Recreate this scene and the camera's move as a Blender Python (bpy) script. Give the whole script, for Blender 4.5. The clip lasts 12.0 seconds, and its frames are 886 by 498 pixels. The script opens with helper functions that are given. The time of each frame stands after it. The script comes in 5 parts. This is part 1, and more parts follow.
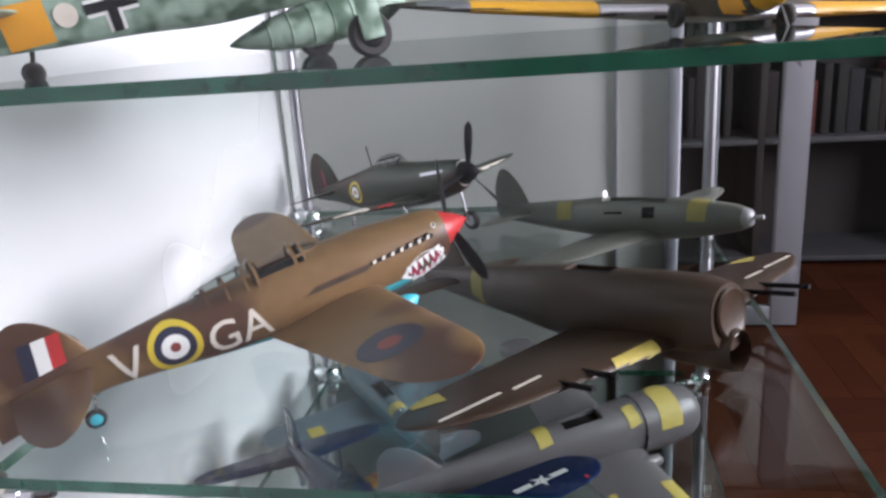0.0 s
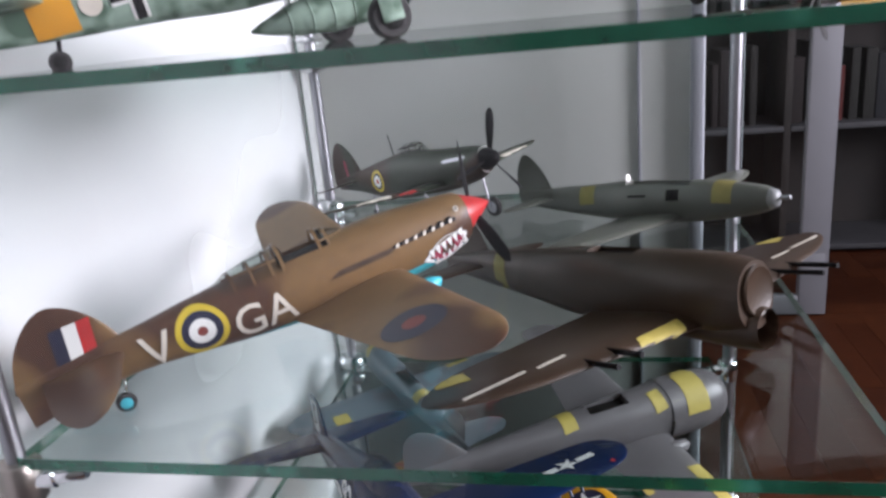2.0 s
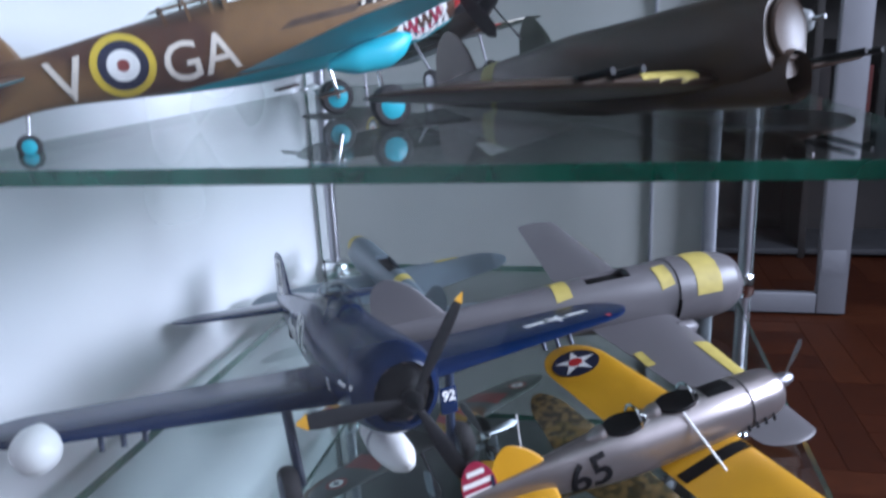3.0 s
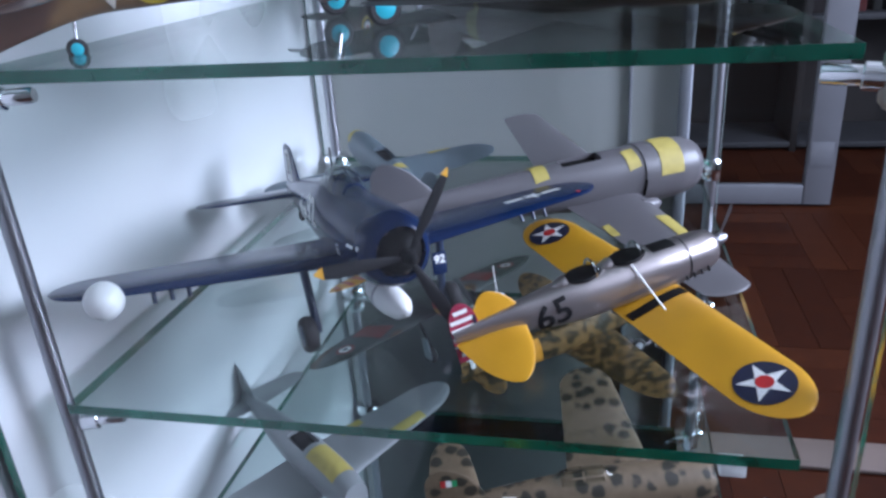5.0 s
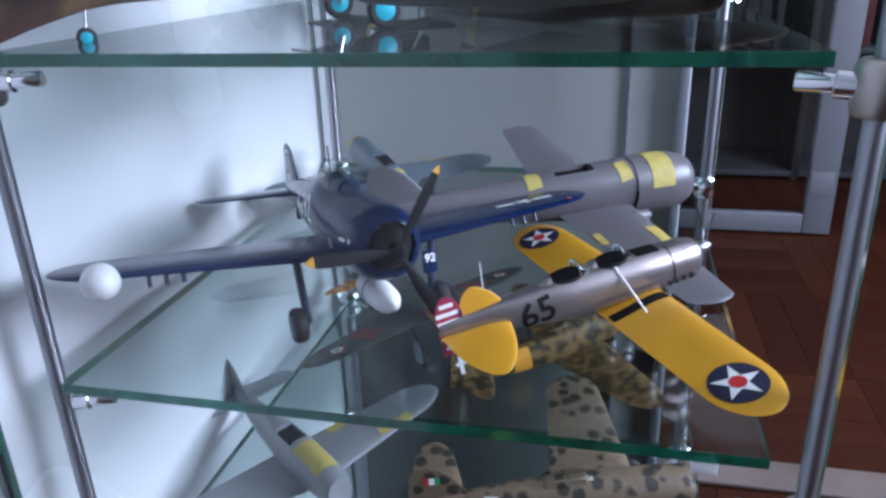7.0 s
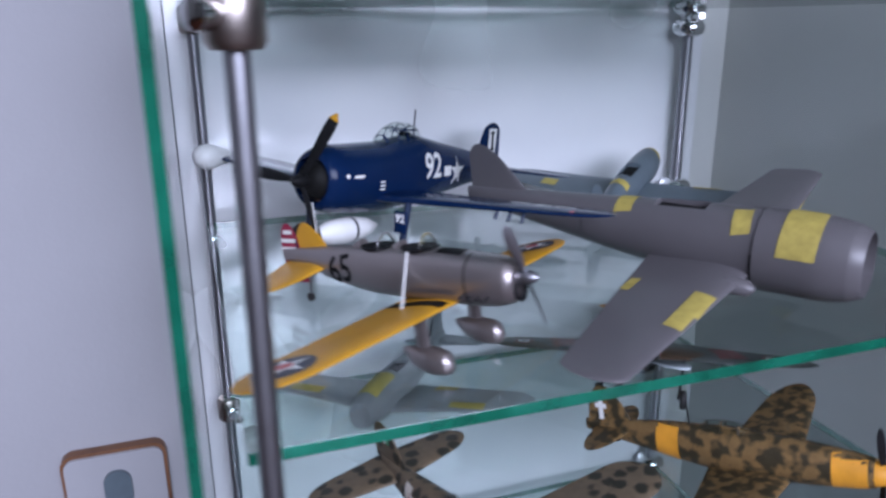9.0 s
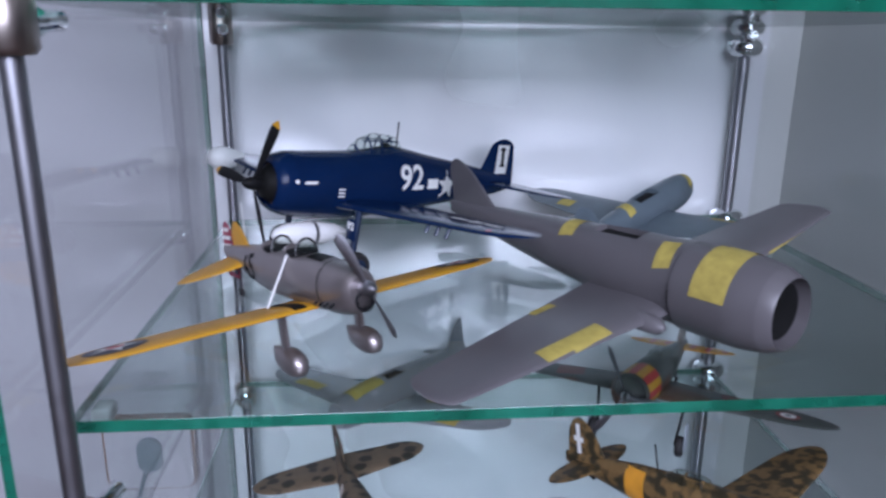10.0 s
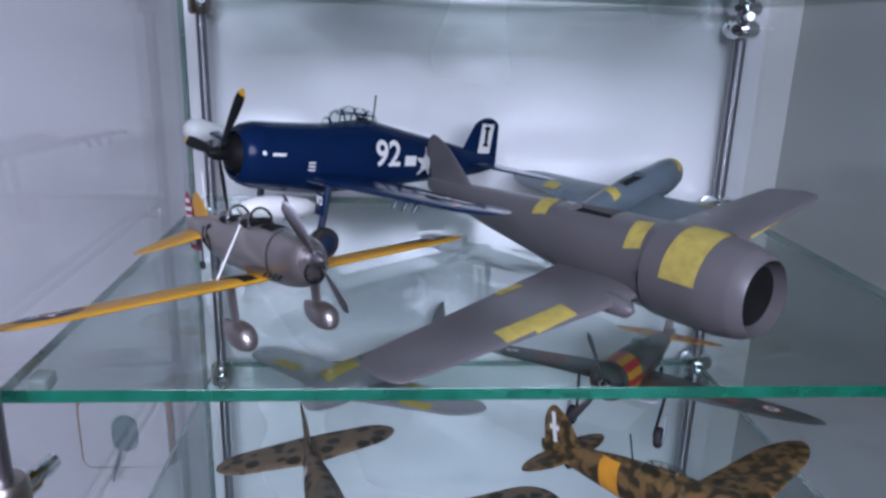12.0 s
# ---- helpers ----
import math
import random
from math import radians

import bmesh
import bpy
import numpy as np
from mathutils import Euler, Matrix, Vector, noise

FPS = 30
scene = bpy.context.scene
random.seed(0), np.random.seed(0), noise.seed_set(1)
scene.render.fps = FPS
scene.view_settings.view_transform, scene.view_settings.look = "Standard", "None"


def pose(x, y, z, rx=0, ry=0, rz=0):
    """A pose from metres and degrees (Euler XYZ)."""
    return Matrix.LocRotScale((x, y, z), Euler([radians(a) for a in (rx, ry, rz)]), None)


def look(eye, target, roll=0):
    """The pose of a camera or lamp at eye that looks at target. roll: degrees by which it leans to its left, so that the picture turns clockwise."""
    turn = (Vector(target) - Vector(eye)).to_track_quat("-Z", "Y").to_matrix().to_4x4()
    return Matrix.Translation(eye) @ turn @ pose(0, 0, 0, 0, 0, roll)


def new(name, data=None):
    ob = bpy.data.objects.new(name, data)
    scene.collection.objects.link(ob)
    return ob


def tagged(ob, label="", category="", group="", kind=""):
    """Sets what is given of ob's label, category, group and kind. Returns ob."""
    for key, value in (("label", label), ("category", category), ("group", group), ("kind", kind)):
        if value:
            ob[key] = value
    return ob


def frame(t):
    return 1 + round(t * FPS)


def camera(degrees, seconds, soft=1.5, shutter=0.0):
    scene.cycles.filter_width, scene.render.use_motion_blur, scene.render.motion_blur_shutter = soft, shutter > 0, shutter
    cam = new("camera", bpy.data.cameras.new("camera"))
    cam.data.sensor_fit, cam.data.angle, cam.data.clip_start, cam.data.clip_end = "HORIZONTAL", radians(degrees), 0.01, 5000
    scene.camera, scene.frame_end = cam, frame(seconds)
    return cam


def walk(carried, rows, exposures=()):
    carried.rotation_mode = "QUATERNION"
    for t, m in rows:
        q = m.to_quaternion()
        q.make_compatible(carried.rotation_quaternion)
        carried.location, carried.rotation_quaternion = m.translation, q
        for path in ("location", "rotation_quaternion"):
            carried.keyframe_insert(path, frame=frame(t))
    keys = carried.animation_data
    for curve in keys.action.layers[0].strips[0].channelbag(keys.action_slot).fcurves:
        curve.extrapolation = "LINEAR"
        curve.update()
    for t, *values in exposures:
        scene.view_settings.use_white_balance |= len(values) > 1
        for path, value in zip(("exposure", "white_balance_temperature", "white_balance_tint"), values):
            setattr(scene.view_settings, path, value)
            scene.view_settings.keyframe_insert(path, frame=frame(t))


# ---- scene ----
cam = camera(61.7, 12.0, 2.7, 0.5)
PATH = [
    (0, (0.213, -0.202, 0.298), (-0.118, 1.684, -0.28), -4.0),
    (0.5, (0.213, -0.206, 0.298), (-0.174, 1.663, -0.301), -4.7),
    (1, (0.211, -0.211, 0.305), (-0.18, 1.654, -0.303), -5.4),
    (1.5, (0.212, -0.211, 0.302), (-0.179, 1.657, -0.298), -5.5),
    (2, (0.213, -0.204, 0.293), (-0.179, 1.668, -0.294), -5.3),
    (2.5, (0.215, -0.188, 0.237), (-0.183, 1.692, -0.318), -5.3),
    (3, (0.22, -0.182, 0.181), (-0.21, 1.696, -0.359), -2.9),
    (3.5, (0.215, -0.184, 0.172), (-0.224, 1.688, -0.377), -1.9),
    (3.7, (0.209, -0.189, 0.174), (-0.204, 1.676, -0.418), -2.7),
    (5.3, (0.241, -0.24, 0.188), (-0.183, 1.547, -0.604), -4.1),
    (5.5, (0.242, -0.241, 0.188), (-0.183, 1.547, -0.602), -4.0),
    (6, (0.239, -0.242, 0.188), (-0.182, 1.55, -0.593), -4.3),
    (6.5, (0.236, -0.244, 0.188), (-0.181, 1.557, -0.574), -3.9),
    (7, (0.244, -0.246, 0.181), (-0.185, 1.563, -0.559), -1.9),
    (7.5, (0.281, -0.25, 0.187), (-0.336, 1.507, -0.543), -0.8),
    (7.7, (0.311, -0.247, 0.177), (-0.571, 1.398, -0.543), 0.0),
    (9.3, (0.553, 0.046, 0.132), (-1.324, 0.448, -0.429), 0.8),
    (9.5, (0.556, 0.068, 0.13), (-1.347, 0.337, -0.425), 1.5),
    (10, (0.561, 0.118, 0.135), (-1.355, 0.292, -0.412), 0.6),
    (10.5, (0.555, 0.133, 0.134), (-1.355, 0.284, -0.438), 1.8),
    (11, (0.554, 0.145, 0.134), (-1.358, 0.29, -0.435), 1.3),
    (11.5, (0.554, 0.141, 0.134), (-1.364, 0.269, -0.42), 1.3),
    (12, (0.551, 0.139, 0.125), (-1.359, 0.292, -0.447), 1.8),
]
walk(cam, [(t, look(eye, target, roll)) for t, eye, target, roll in PATH],
     [(0.0, 0.55, 6550, 26), (2.1, 0.55, 6500, 26), (3.0, 0.47, 5500, 22), (7.6, 0.47, 5350, 23), (9.4, -0.42, 5550, 26), (12.0, -0.42, 5550, 26)])

# ---- light ----
world = bpy.data.worlds.new("world")
scene.world = world
world.use_nodes = True
wn = world.node_tree
sky = wn.nodes.new("ShaderNodeTexSky")
sky.sky_type = "NISHITA"
sky.sun_disc = False
sky.sun_elevation, sky.sun_rotation = radians(35), radians(100)
wn.links.new(sky.outputs[0], wn.nodes["Background"].inputs[0])
wn.nodes["Background"].inputs[1].default_value = 0.12

FLOOR = -0.56
CEIL = 1.9
ROOM_X, ROOM_Y0, ROOM_Y1 = 2.4, -2.6, 2.75


def area_lamp(name, m, sx, sy, watts, color):
    data = bpy.data.lights.new(name, "AREA")
    data.shape, data.size, data.size_y, data.energy, data.color = "RECTANGLE", sx, sy, watts, color
    ob = new(name, data)
    ob.matrix_basis = m
    return ob


# daylight in the window of the wall that faces the cabinet
WINDOWS = ((-0.60, 1.00, 0.36, 1.6, 114),)
for y0, y1, z0, z1, watts in WINDOWS:
    area_lamp("window_light", pose(ROOM_X - 0.01, (y0 + y1) / 2, (z0 + z1) / 2, 0, 90, 0), z1 - z0 - 0.04, y1 - y0 - 0.04, watts, (0.93, 0.97, 1.0))


# ---- materials ----
def nodes_of(name):
    mat = bpy.data.materials.new(name)
    mat.use_nodes = True
    nt = mat.node_tree
    return mat, nt, nt.nodes["Principled BSDF"]


def noise_node(nt, scale, detail=3.0, rough=0.55, coord="Object"):
    tc = nt.nodes.new("ShaderNodeTexCoord")
    no = nt.nodes.new("ShaderNodeTexNoise")
    no.inputs["Scale"].default_value = scale
    no.inputs["Detail"].default_value = detail
    no.inputs["Roughness"].default_value = rough
    nt.links.new(tc.outputs[coord], no.inputs["Vector"])
    return no


def ramp_node(nt, src, stops):
    r = nt.nodes.new("ShaderNodeValToRGB")
    while len(r.color_ramp.elements) < len(stops):
        r.color_ramp.elements.new(0.5)
    for e, (p, c) in zip(r.color_ramp.elements, stops):
        e.position, e.color = p, (*c, 1)
    nt.links.new(src, r.inputs[0])
    return r


def bump_to(nt, bsdf, src, strength, dist):
    b = nt.nodes.new("ShaderNodeBump")
    b.inputs["Strength"].default_value = strength
    b.inputs["Distance"].default_value = dist
    nt.links.new(src, b.inputs["Height"])
    nt.links.new(b.outputs[0], bsdf.inputs["Normal"])


def shade(c, k):
    return tuple(min(1, v * k) for v in c)


def paint(name, c, rough=0.45, vary=0.18, scale=60, metal=0.0, bump=0.07):
    """Brushed or sprayed model paint: two scales of tone and a fine grain."""
    mat, nt, b = nodes_of(name)
    big = noise_node(nt, scale, 4)
    r = ramp_node(nt, big.outputs[0], [(0.3, shade(c, 1 - vary)), (0.5, c), (0.72, shade(c, 1 + vary))])
    nt.links.new(r.outputs[0], b.inputs["Base Color"])
    fine = noise_node(nt, 420, 2)
    rr = nt.nodes.new("ShaderNodeMapRange")
    rr.inputs["To Min"].default_value, rr.inputs["To Max"].default_value = max(0.05, rough - 0.06), min(1, rough + 0.06)
    nt.links.new(noise_node(nt, scale * 4, 3).outputs[0], rr.inputs["Value"])
    nt.links.new(rr.outputs[0], b.inputs["Roughness"])
    b.inputs["Metallic"].default_value = metal
    bump_to(nt, b, fine.outputs[0], bump, 0.0002)
    return mat


def camo(name, c1, c2, under=None, split=-0.012, scale=18, edge=0.03, rough=0.5, third=None, warp=0.0):
    """Two or three upper colours in soft patches, and an underside colour below the height split."""
    mat, nt, b = nodes_of(name)
    no = noise_node(nt, scale, 1.5, 0.4)
    stops = [(0.5 - edge, c1), (0.5 + edge, c2)]
    if third:
        stops += [(0.6, c2), (0.62, third)]
    col = ramp_node(nt, no.outputs[0], stops).outputs[0]
    fine = noise_node(nt, 220, 4)
    tone = ramp_node(nt, fine.outputs[0], [(0.3, (0.78, 0.78, 0.78)), (0.7, (1, 1, 1))])
    mx = nt.nodes.new("ShaderNodeMix")
    mx.data_type, mx.blend_type = "RGBA", "MULTIPLY"
    mx.inputs[0].default_value = 1.0
    nt.links.new(col, mx.inputs[6])
    nt.links.new(tone.outputs[0], mx.inputs[7])
    col = mx.outputs[2]
    if under:
        tc = nt.nodes.new("ShaderNodeTexCoord")
        sp = nt.nodes.new("ShaderNodeSeparateXYZ")
        nt.links.new(tc.outputs["Object"], sp.inputs[0])
        mr = nt.nodes.new("ShaderNodeMapRange")
        mr.inputs["From Min"].default_value, mr.inputs["From Max"].default_value = split - 0.0004, split + 0.0004
        nt.links.new(sp.outputs[2], mr.inputs["Value"])
        m2 = nt.nodes.new("ShaderNodeMix")
        m2.data_type = "RGBA"
        nt.links.new(mr.outputs[0], m2.inputs[0])
        m2.inputs[6].default_value = (*under, 1)
        nt.links.new(col, m2.inputs[7])
        col = m2.outputs[2]
    nt.links.new(col, b.inputs["Base Color"])
    b.inputs["Roughness"].default_value = rough
    b.inputs["Specular IOR Level"].default_value = 0.28
    bump_to(nt, b, noise_node(nt, 380, 3).outputs[0], 0.07, 0.0002)
    return mat


def spots(name, ground_c, spot_c, scale=70, size=0.36):
    """Round dark spots with soft edges on a sand ground."""
    mat, nt, b = nodes_of(name)
    tc = nt.nodes.new("ShaderNodeTexCoord")
    wob = noise_node(nt, 260, 2)
    add = nt.nodes.new("ShaderNodeVectorMath")
    add.operation = "MULTIPLY_ADD"
    nt.links.new(wob.outputs["Color"], add.inputs[0])
    add.inputs[1].default_value = (0.004, 0.004, 0.004)
    nt.links.new(tc.outputs["Object"], add.inputs[2])
    vo = nt.nodes.new("ShaderNodeTexVoronoi")
    vo.inputs["Scale"].default_value = scale
    vo.inputs["Randomness"].default_value = 0.75
    nt.links.new(add.outputs[0], vo.inputs["Vector"])
    r = ramp_node(nt, vo.outputs["Distance"], [(size - 0.06, spot_c), (size + 0.06, ground_c)])
    fine = noise_node(nt, 180, 4)
    tone = ramp_node(nt, fine.outputs[0], [(0.3, (0.75, 0.75, 0.75)), (0.7, (1, 1, 1))])
    mx = nt.nodes.new("ShaderNodeMix")
    mx.data_type, mx.blend_type = "RGBA", "MULTIPLY"
    mx.inputs[0].default_value = 1.0
    nt.links.new(r.outputs[0], mx.inputs[6])
    nt.links.new(tone.outputs[0], mx.inputs[7])
    nt.links.new(mx.outputs[2], b.inputs["Base Color"])
    b.inputs["Roughness"].default_value = 0.6
    return mat


def sheet_glass(name, tint, floor_gloss=0.036):
    """Clear sheet: passes light straight on, mirrors by the angle."""
    mat, nt, b = nodes_of(name)
    nt.nodes.remove(b)
    out = nt.nodes["Material Output"]
    tr = nt.nodes.new("ShaderNodeBsdfTransparent")
    tr.inputs[0].default_value = (*tint, 1)
    gl = nt.nodes.new("ShaderNodeBsdfGlossy")
    gl.inputs["Roughness"].default_value = 0.02
    lw = nt.nodes.new("ShaderNodeLayerWeight")
    lw.inputs[0].default_value = 0.5
    pw = nt.nodes.new("ShaderNodeMath")
    pw.operation = "POWER"
    pw.inputs[1].default_value = 5.0
    nt.links.new(lw.outputs["Facing"], pw.inputs[0])
    fr = nt.nodes.new("ShaderNodeMath")
    fr.operation = "MULTIPLY_ADD"
    fr.inputs[1].default_value, fr.inputs[2].default_value = 0.95, floor_gloss
    nt.links.new(pw.outputs[0], fr.inputs[0])
    mix = nt.nodes.new("ShaderNodeMixShader")
    nt.links.new(fr.outputs[0], mix.inputs[0])
    nt.links.new(tr.outputs[0], mix.inputs[1])
    nt.links.new(gl.outputs[0], mix.inputs[2])
    nt.links.new(mix.outputs[0], out.inputs[0])
    return mat


def metal(name, c, rough=0.12, vary=0.06):
    mat, nt, b = nodes_of(name)
    b.inputs["Base Color"].default_value = (*c, 1)
    b.inputs["Metallic"].default_value = 1.0
    mr = nt.nodes.new("ShaderNodeMapRange")
    mr.inputs["To Min"].default_value, mr.inputs["To Max"].default_value = max(0.03, rough - vary), rough + vary
    nt.links.new(noise_node(nt, 90, 3).outputs[0], mr.inputs["Value"])
    nt.links.new(mr.outputs[0], b.inputs["Roughness"])
    return mat


GLASS = sheet_glass("shelf_glass", (0.84, 0.888, 0.876))
PANE = sheet_glass("pane_glass", (0.955, 0.968, 0.966), 0.018)
CANOPY = sheet_glass("canopy_clear", (0.92, 0.95, 0.93), 0.04)
EDGE, _nt, _b = nodes_of("green_glass_edge")
_r = ramp_node(_nt, noise_node(_nt, 45, 4).outputs[0], [(0.3, (0.004, 0.085, 0.048)), (0.7, (0.011, 0.18, 0.105))])
_nt.links.new(_r.outputs[0], _b.inputs["Base Color"])
_b.inputs["Roughness"].default_value = 0.12
_b.inputs["Transmission Weight"].default_value = 0.35
CHROME = metal("chrome", (0.78, 0.79, 0.8), 0.10)
STEEL = metal("post_steel", (0.35, 0.35, 0.375), 0.42)
SILVER = paint("silver_paint", (0.32, 0.285, 0.28), 0.32, 0.05, 9, 0.8, 0.03)
NAVY = paint("gloss_sea_blue", (0.0045, 0.015, 0.055), 0.17, 0.10, 50, 0.0, 0.02)
NAVY.node_tree.nodes["Principled BSDF"].inputs["Specular IOR Level"].default_value = 0.13
NAVY_DARK = paint("faded_sea_blue", (0.012, 0.022, 0.05), 0.3, 0.3, 60)
GREY = paint("bare_grey_plastic", (0.112, 0.105, 0.110), 0.36, 0.06, 14, 0.0, 0.02)
BLUEGREY = paint("blue_grey_plastic", (0.10, 0.128, 0.148), 0.42, 0.12, 60)
PALE = paint("pale_grey_plastic", (0.20, 0.212, 0.216), 0.4, 0.1, 50)
BROWN = paint("dark_brown_plastic", (0.040, 0.024, 0.015), 0.38, 0.08, 14, 0.0, 0.03)
BROWN.node_tree.nodes["Principled BSDF"].inputs["Specular IOR Level"].default_value = 0.3
for _m in (GREY, BLUEGREY, PALE):
    _m.node_tree.nodes["Principled BSDF"].inputs["Specular IOR Level"].default_value = 0.4
OLIVE = paint("olive_grey_plastic", (0.082, 0.087, 0.072), 0.4, 0.12, 50)
YELLOW = paint("chrome_yellow_paint", (0.54, 0.27, 0.008), 0.42, 0.10, 45)
LEMON = paint("dull_yellow_ring", (0.60, 0.44, 0.035), 0.5, 0.1, 70)
TAPE = paint("masking_tape", (0.40, 0.32, 0.07), 0.65, 0.16, 220, 0, 0.5)
TAPE_DULL = paint("duller_masking_tape", (0.22, 0.185, 0.05), 0.65, 0.16, 220, 0, 0.5)
ORANGE = paint("orange_yellow_band", (0.68, 0.30, 0.02), 0.5, 0.15, 70)
WHITE = paint("white_paint", (0.78, 0.78, 0.76), 0.4, 0.05, 70)
CREAM = paint("cream_lettering", (0.66, 0.60, 0.52), 0.5, 0.08, 90)
BLACK = paint("matt_black", (0.010, 0.010, 0.011), 0.55, 0.3, 90)
BLACK.node_tree.nodes["Principled BSDF"].inputs["Specular IOR Level"].default_value = 0.12
RUBBER = paint("tyre_rubber", (0.018, 0.017, 0.017), 0.75, 0.2, 120)
RED = paint("red_paint", (0.46, 0.03, 0.03), 0.35, 0.15, 70)
CRIMSON = paint("crimson_stripe", (0.28, 0.015, 0.05), 0.45, 0.15, 70)
INSIGNIA = paint("insignia_blue", (0.014, 0.017, 0.042), 0.45, 0.15, 70)
DULLRED = paint("dull_red", (0.21, 0.042, 0.036), 0.5, 0.15, 70)
GREEN = paint("flag_green", (0.02, 0.28, 0.10), 0.5, 0.1, 70)
CYAN = paint("azure_blue", (0.03, 0.42, 0.52), 0.4, 0.12, 60)
WINEBROWN = paint("wood_brown", (0.16, 0.07, 0.03), 0.45, 0.3, 30)
# near-black trim colour, also used as the shade inside cockpits and openings
INTERIOR = paint("near_black_trim_and_recess_shade", (0.008, 0.008, 0.008), 0.6, 0.3, 90)
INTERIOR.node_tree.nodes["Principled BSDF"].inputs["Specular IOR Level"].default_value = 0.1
EXHAUST = paint("exhaust_brown", (0.07, 0.045, 0.03), 0.45, 0.3, 150, 0.5)
P40CAMO = camo("desert_camouflage", (0.200, 0.115, 0.050), (0.088, 0.042, 0.026), (0.03, 0.36, 0.42), -0.0125, 19, 0.03, 0.4)
P40WING = camo("desert_camouflage_wing", (0.200, 0.115, 0.050), (0.088, 0.042, 0.026), None, 0, 17, 0.03, 0.4)
HURRCAMO = camo("temperate_camouflage", (0.026, 0.038, 0.022), (0.040, 0.022, 0.013), (0.30, 0.33, 0.33), -0.016, 20, 0.03, 0.4)
FWCAMO = camo("pale_green_mottle", (0.30, 0.42, 0.34), (0.085, 0.15, 0.105), None, 0, 95, 0.07, 0.45)
MCCAMO = camo("sand_green_mottle", (0.20, 0.122, 0.046), (0.045, 0.036, 0.019), (0.26, 0.27, 0.27), -0.014, 150, 0.07, 0.5)
HAWKCAMO = camo("french_camouflage", (0.06, 0.07, 0.06), (0.10, 0.105, 0.10), (0.3, 0.34, 0.37), -0.011, 18, 0.03, 0.42, (0.11, 0.06, 0.035))
DARKCAMO = camo("dark_brown_camouflage", (0.10, 0.075, 0.05), (0.05, 0.05, 0.035), (0.34, 0.32, 0.28), -0.012, 20, 0.03, 0.42)
LEOPARD = spots("leopard_spots", (0.15, 0.11, 0.066), (0.025, 0.023, 0.014), 95, 0.40)


# ---- mesh tools ----
BVH = {}


def part(name, bm, material, parent=None, label="", smooth=45):
    """One bmesh as one mesh object, under a thing or a part where one is given."""
    from mathutils.bvhtree import BVHTree
    bmesh.ops.recalc_face_normals(bm, faces=bm.faces)
    me = bpy.data.meshes.new(name)
    tree = BVHTree.FromBMesh(bm)
    bm.to_mesh(me)
    bm.free()
    for m in (material if isinstance(material, (list, tuple)) else [material]):
        me.materials.append(m)
    if smooth:
        for p in me.polygons:
            p.use_smooth = True
        me.set_sharp_from_angle(angle=radians(smooth))
    ob = new(name, me)
    BVH[ob.name] = tree
    if parent:
        ob.parent = parent
    if label:
        ob["label"] = label
    return ob


def box(x0, y0, z0, x1, y1, z1, bevel=0.0, bm=None):
    bm = bm or bmesh.new()
    vs = [bm.verts.new((x, y, z)) for x in (x0, x1) for y in (y0, y1) for z in (z0, z1)]
    fs = [bm.faces.new([vs[i] for i in q]) for q in ((0, 1, 3, 2), (4, 6, 7, 5), (0, 4, 5, 1), (2, 3, 7, 6), (0, 2, 6, 4), (1, 5, 7, 3))]
    if bevel:
        es = {e for f in fs for e in f.edges}
        bmesh.ops.bevel(bm, geom=list(es), offset=bevel, segments=2, affect="EDGES", profile=0.5)
    return bm


def spin(profile, axis="z", seg=24, bm=None, m=None):
    """A turned body from (radius, along) pairs."""
    bm = bm or bmesh.new()
    rings = []
    for r, h in profile:
        ring = []
        for i in range(seg):
            a = 2 * math.pi * i / seg
            c, s = r * math.cos(a), r * math.sin(a)
            p = {"z": (c, s, h), "x": (h, c, s), "y": (c, h, s)}[axis]
            ring.append(bm.verts.new(m @ Vector(p) if m else p))
        rings.append(ring)
    for a, b in zip(rings, rings[1:]):
        for i in range(seg):
            bm.faces.new((a[i], a[(i + 1) % seg], b[(i + 1) % seg], b[i]))
    bm.faces.new(rings[0])
    bm.faces.new(rings[-1])
    return bm


def rod(a, b, r, seg=10, bm=None):
    a, b = Vector(a), Vector(b)
    m = Matrix.Translation(a) @ (b - a).to_track_quat("Z", "Y").to_matrix().to_4x4()
    return spin([(r, 0), (r, (b - a).length)], "z", seg, bm, m)


def smooth_rows(rows, n, also=()):
    """Rows resampled along their first column with soft bends."""
    rows = sorted(rows, key=lambda r: r[0])
    x = np.array([r[0] for r in rows])
    out = []
    xs = np.unique(np.concatenate([np.linspace(x[0], x[-1], n), x, np.array(also, float)]))
    for q in xs:
        row = [float(q)]
        for k in range(1, len(rows[0])):
            y = np.array([r[k] for r in rows])
            d = np.gradient(y, x) if len(x) > 2 else np.full(len(x), (y[-1] - y[0]) / (x[-1] - x[0]))
            s = np.diff(y) / np.diff(x)
            for i in range(1, len(x) - 1):
                d[i] = 0 if s[i - 1] * s[i] <= 0 else 2 * s[i - 1] * s[i] / (s[i - 1] + s[i])
            i = min(max(np.searchsorted(x, q) - 1, 0), len(x) - 2)
            h = x[i + 1] - x[i]
            t = (q - x[i]) / h
            row.append(float((2 * t**3 - 3 * t**2 + 1) * y[i] + (t**3 - 2 * t**2 + t) * h * d[i] + (3 * t**2 - 2 * t**3) * y[i + 1] + (t**3 - t**2) * h * d[i + 1]))
        out.append(row)
    return out


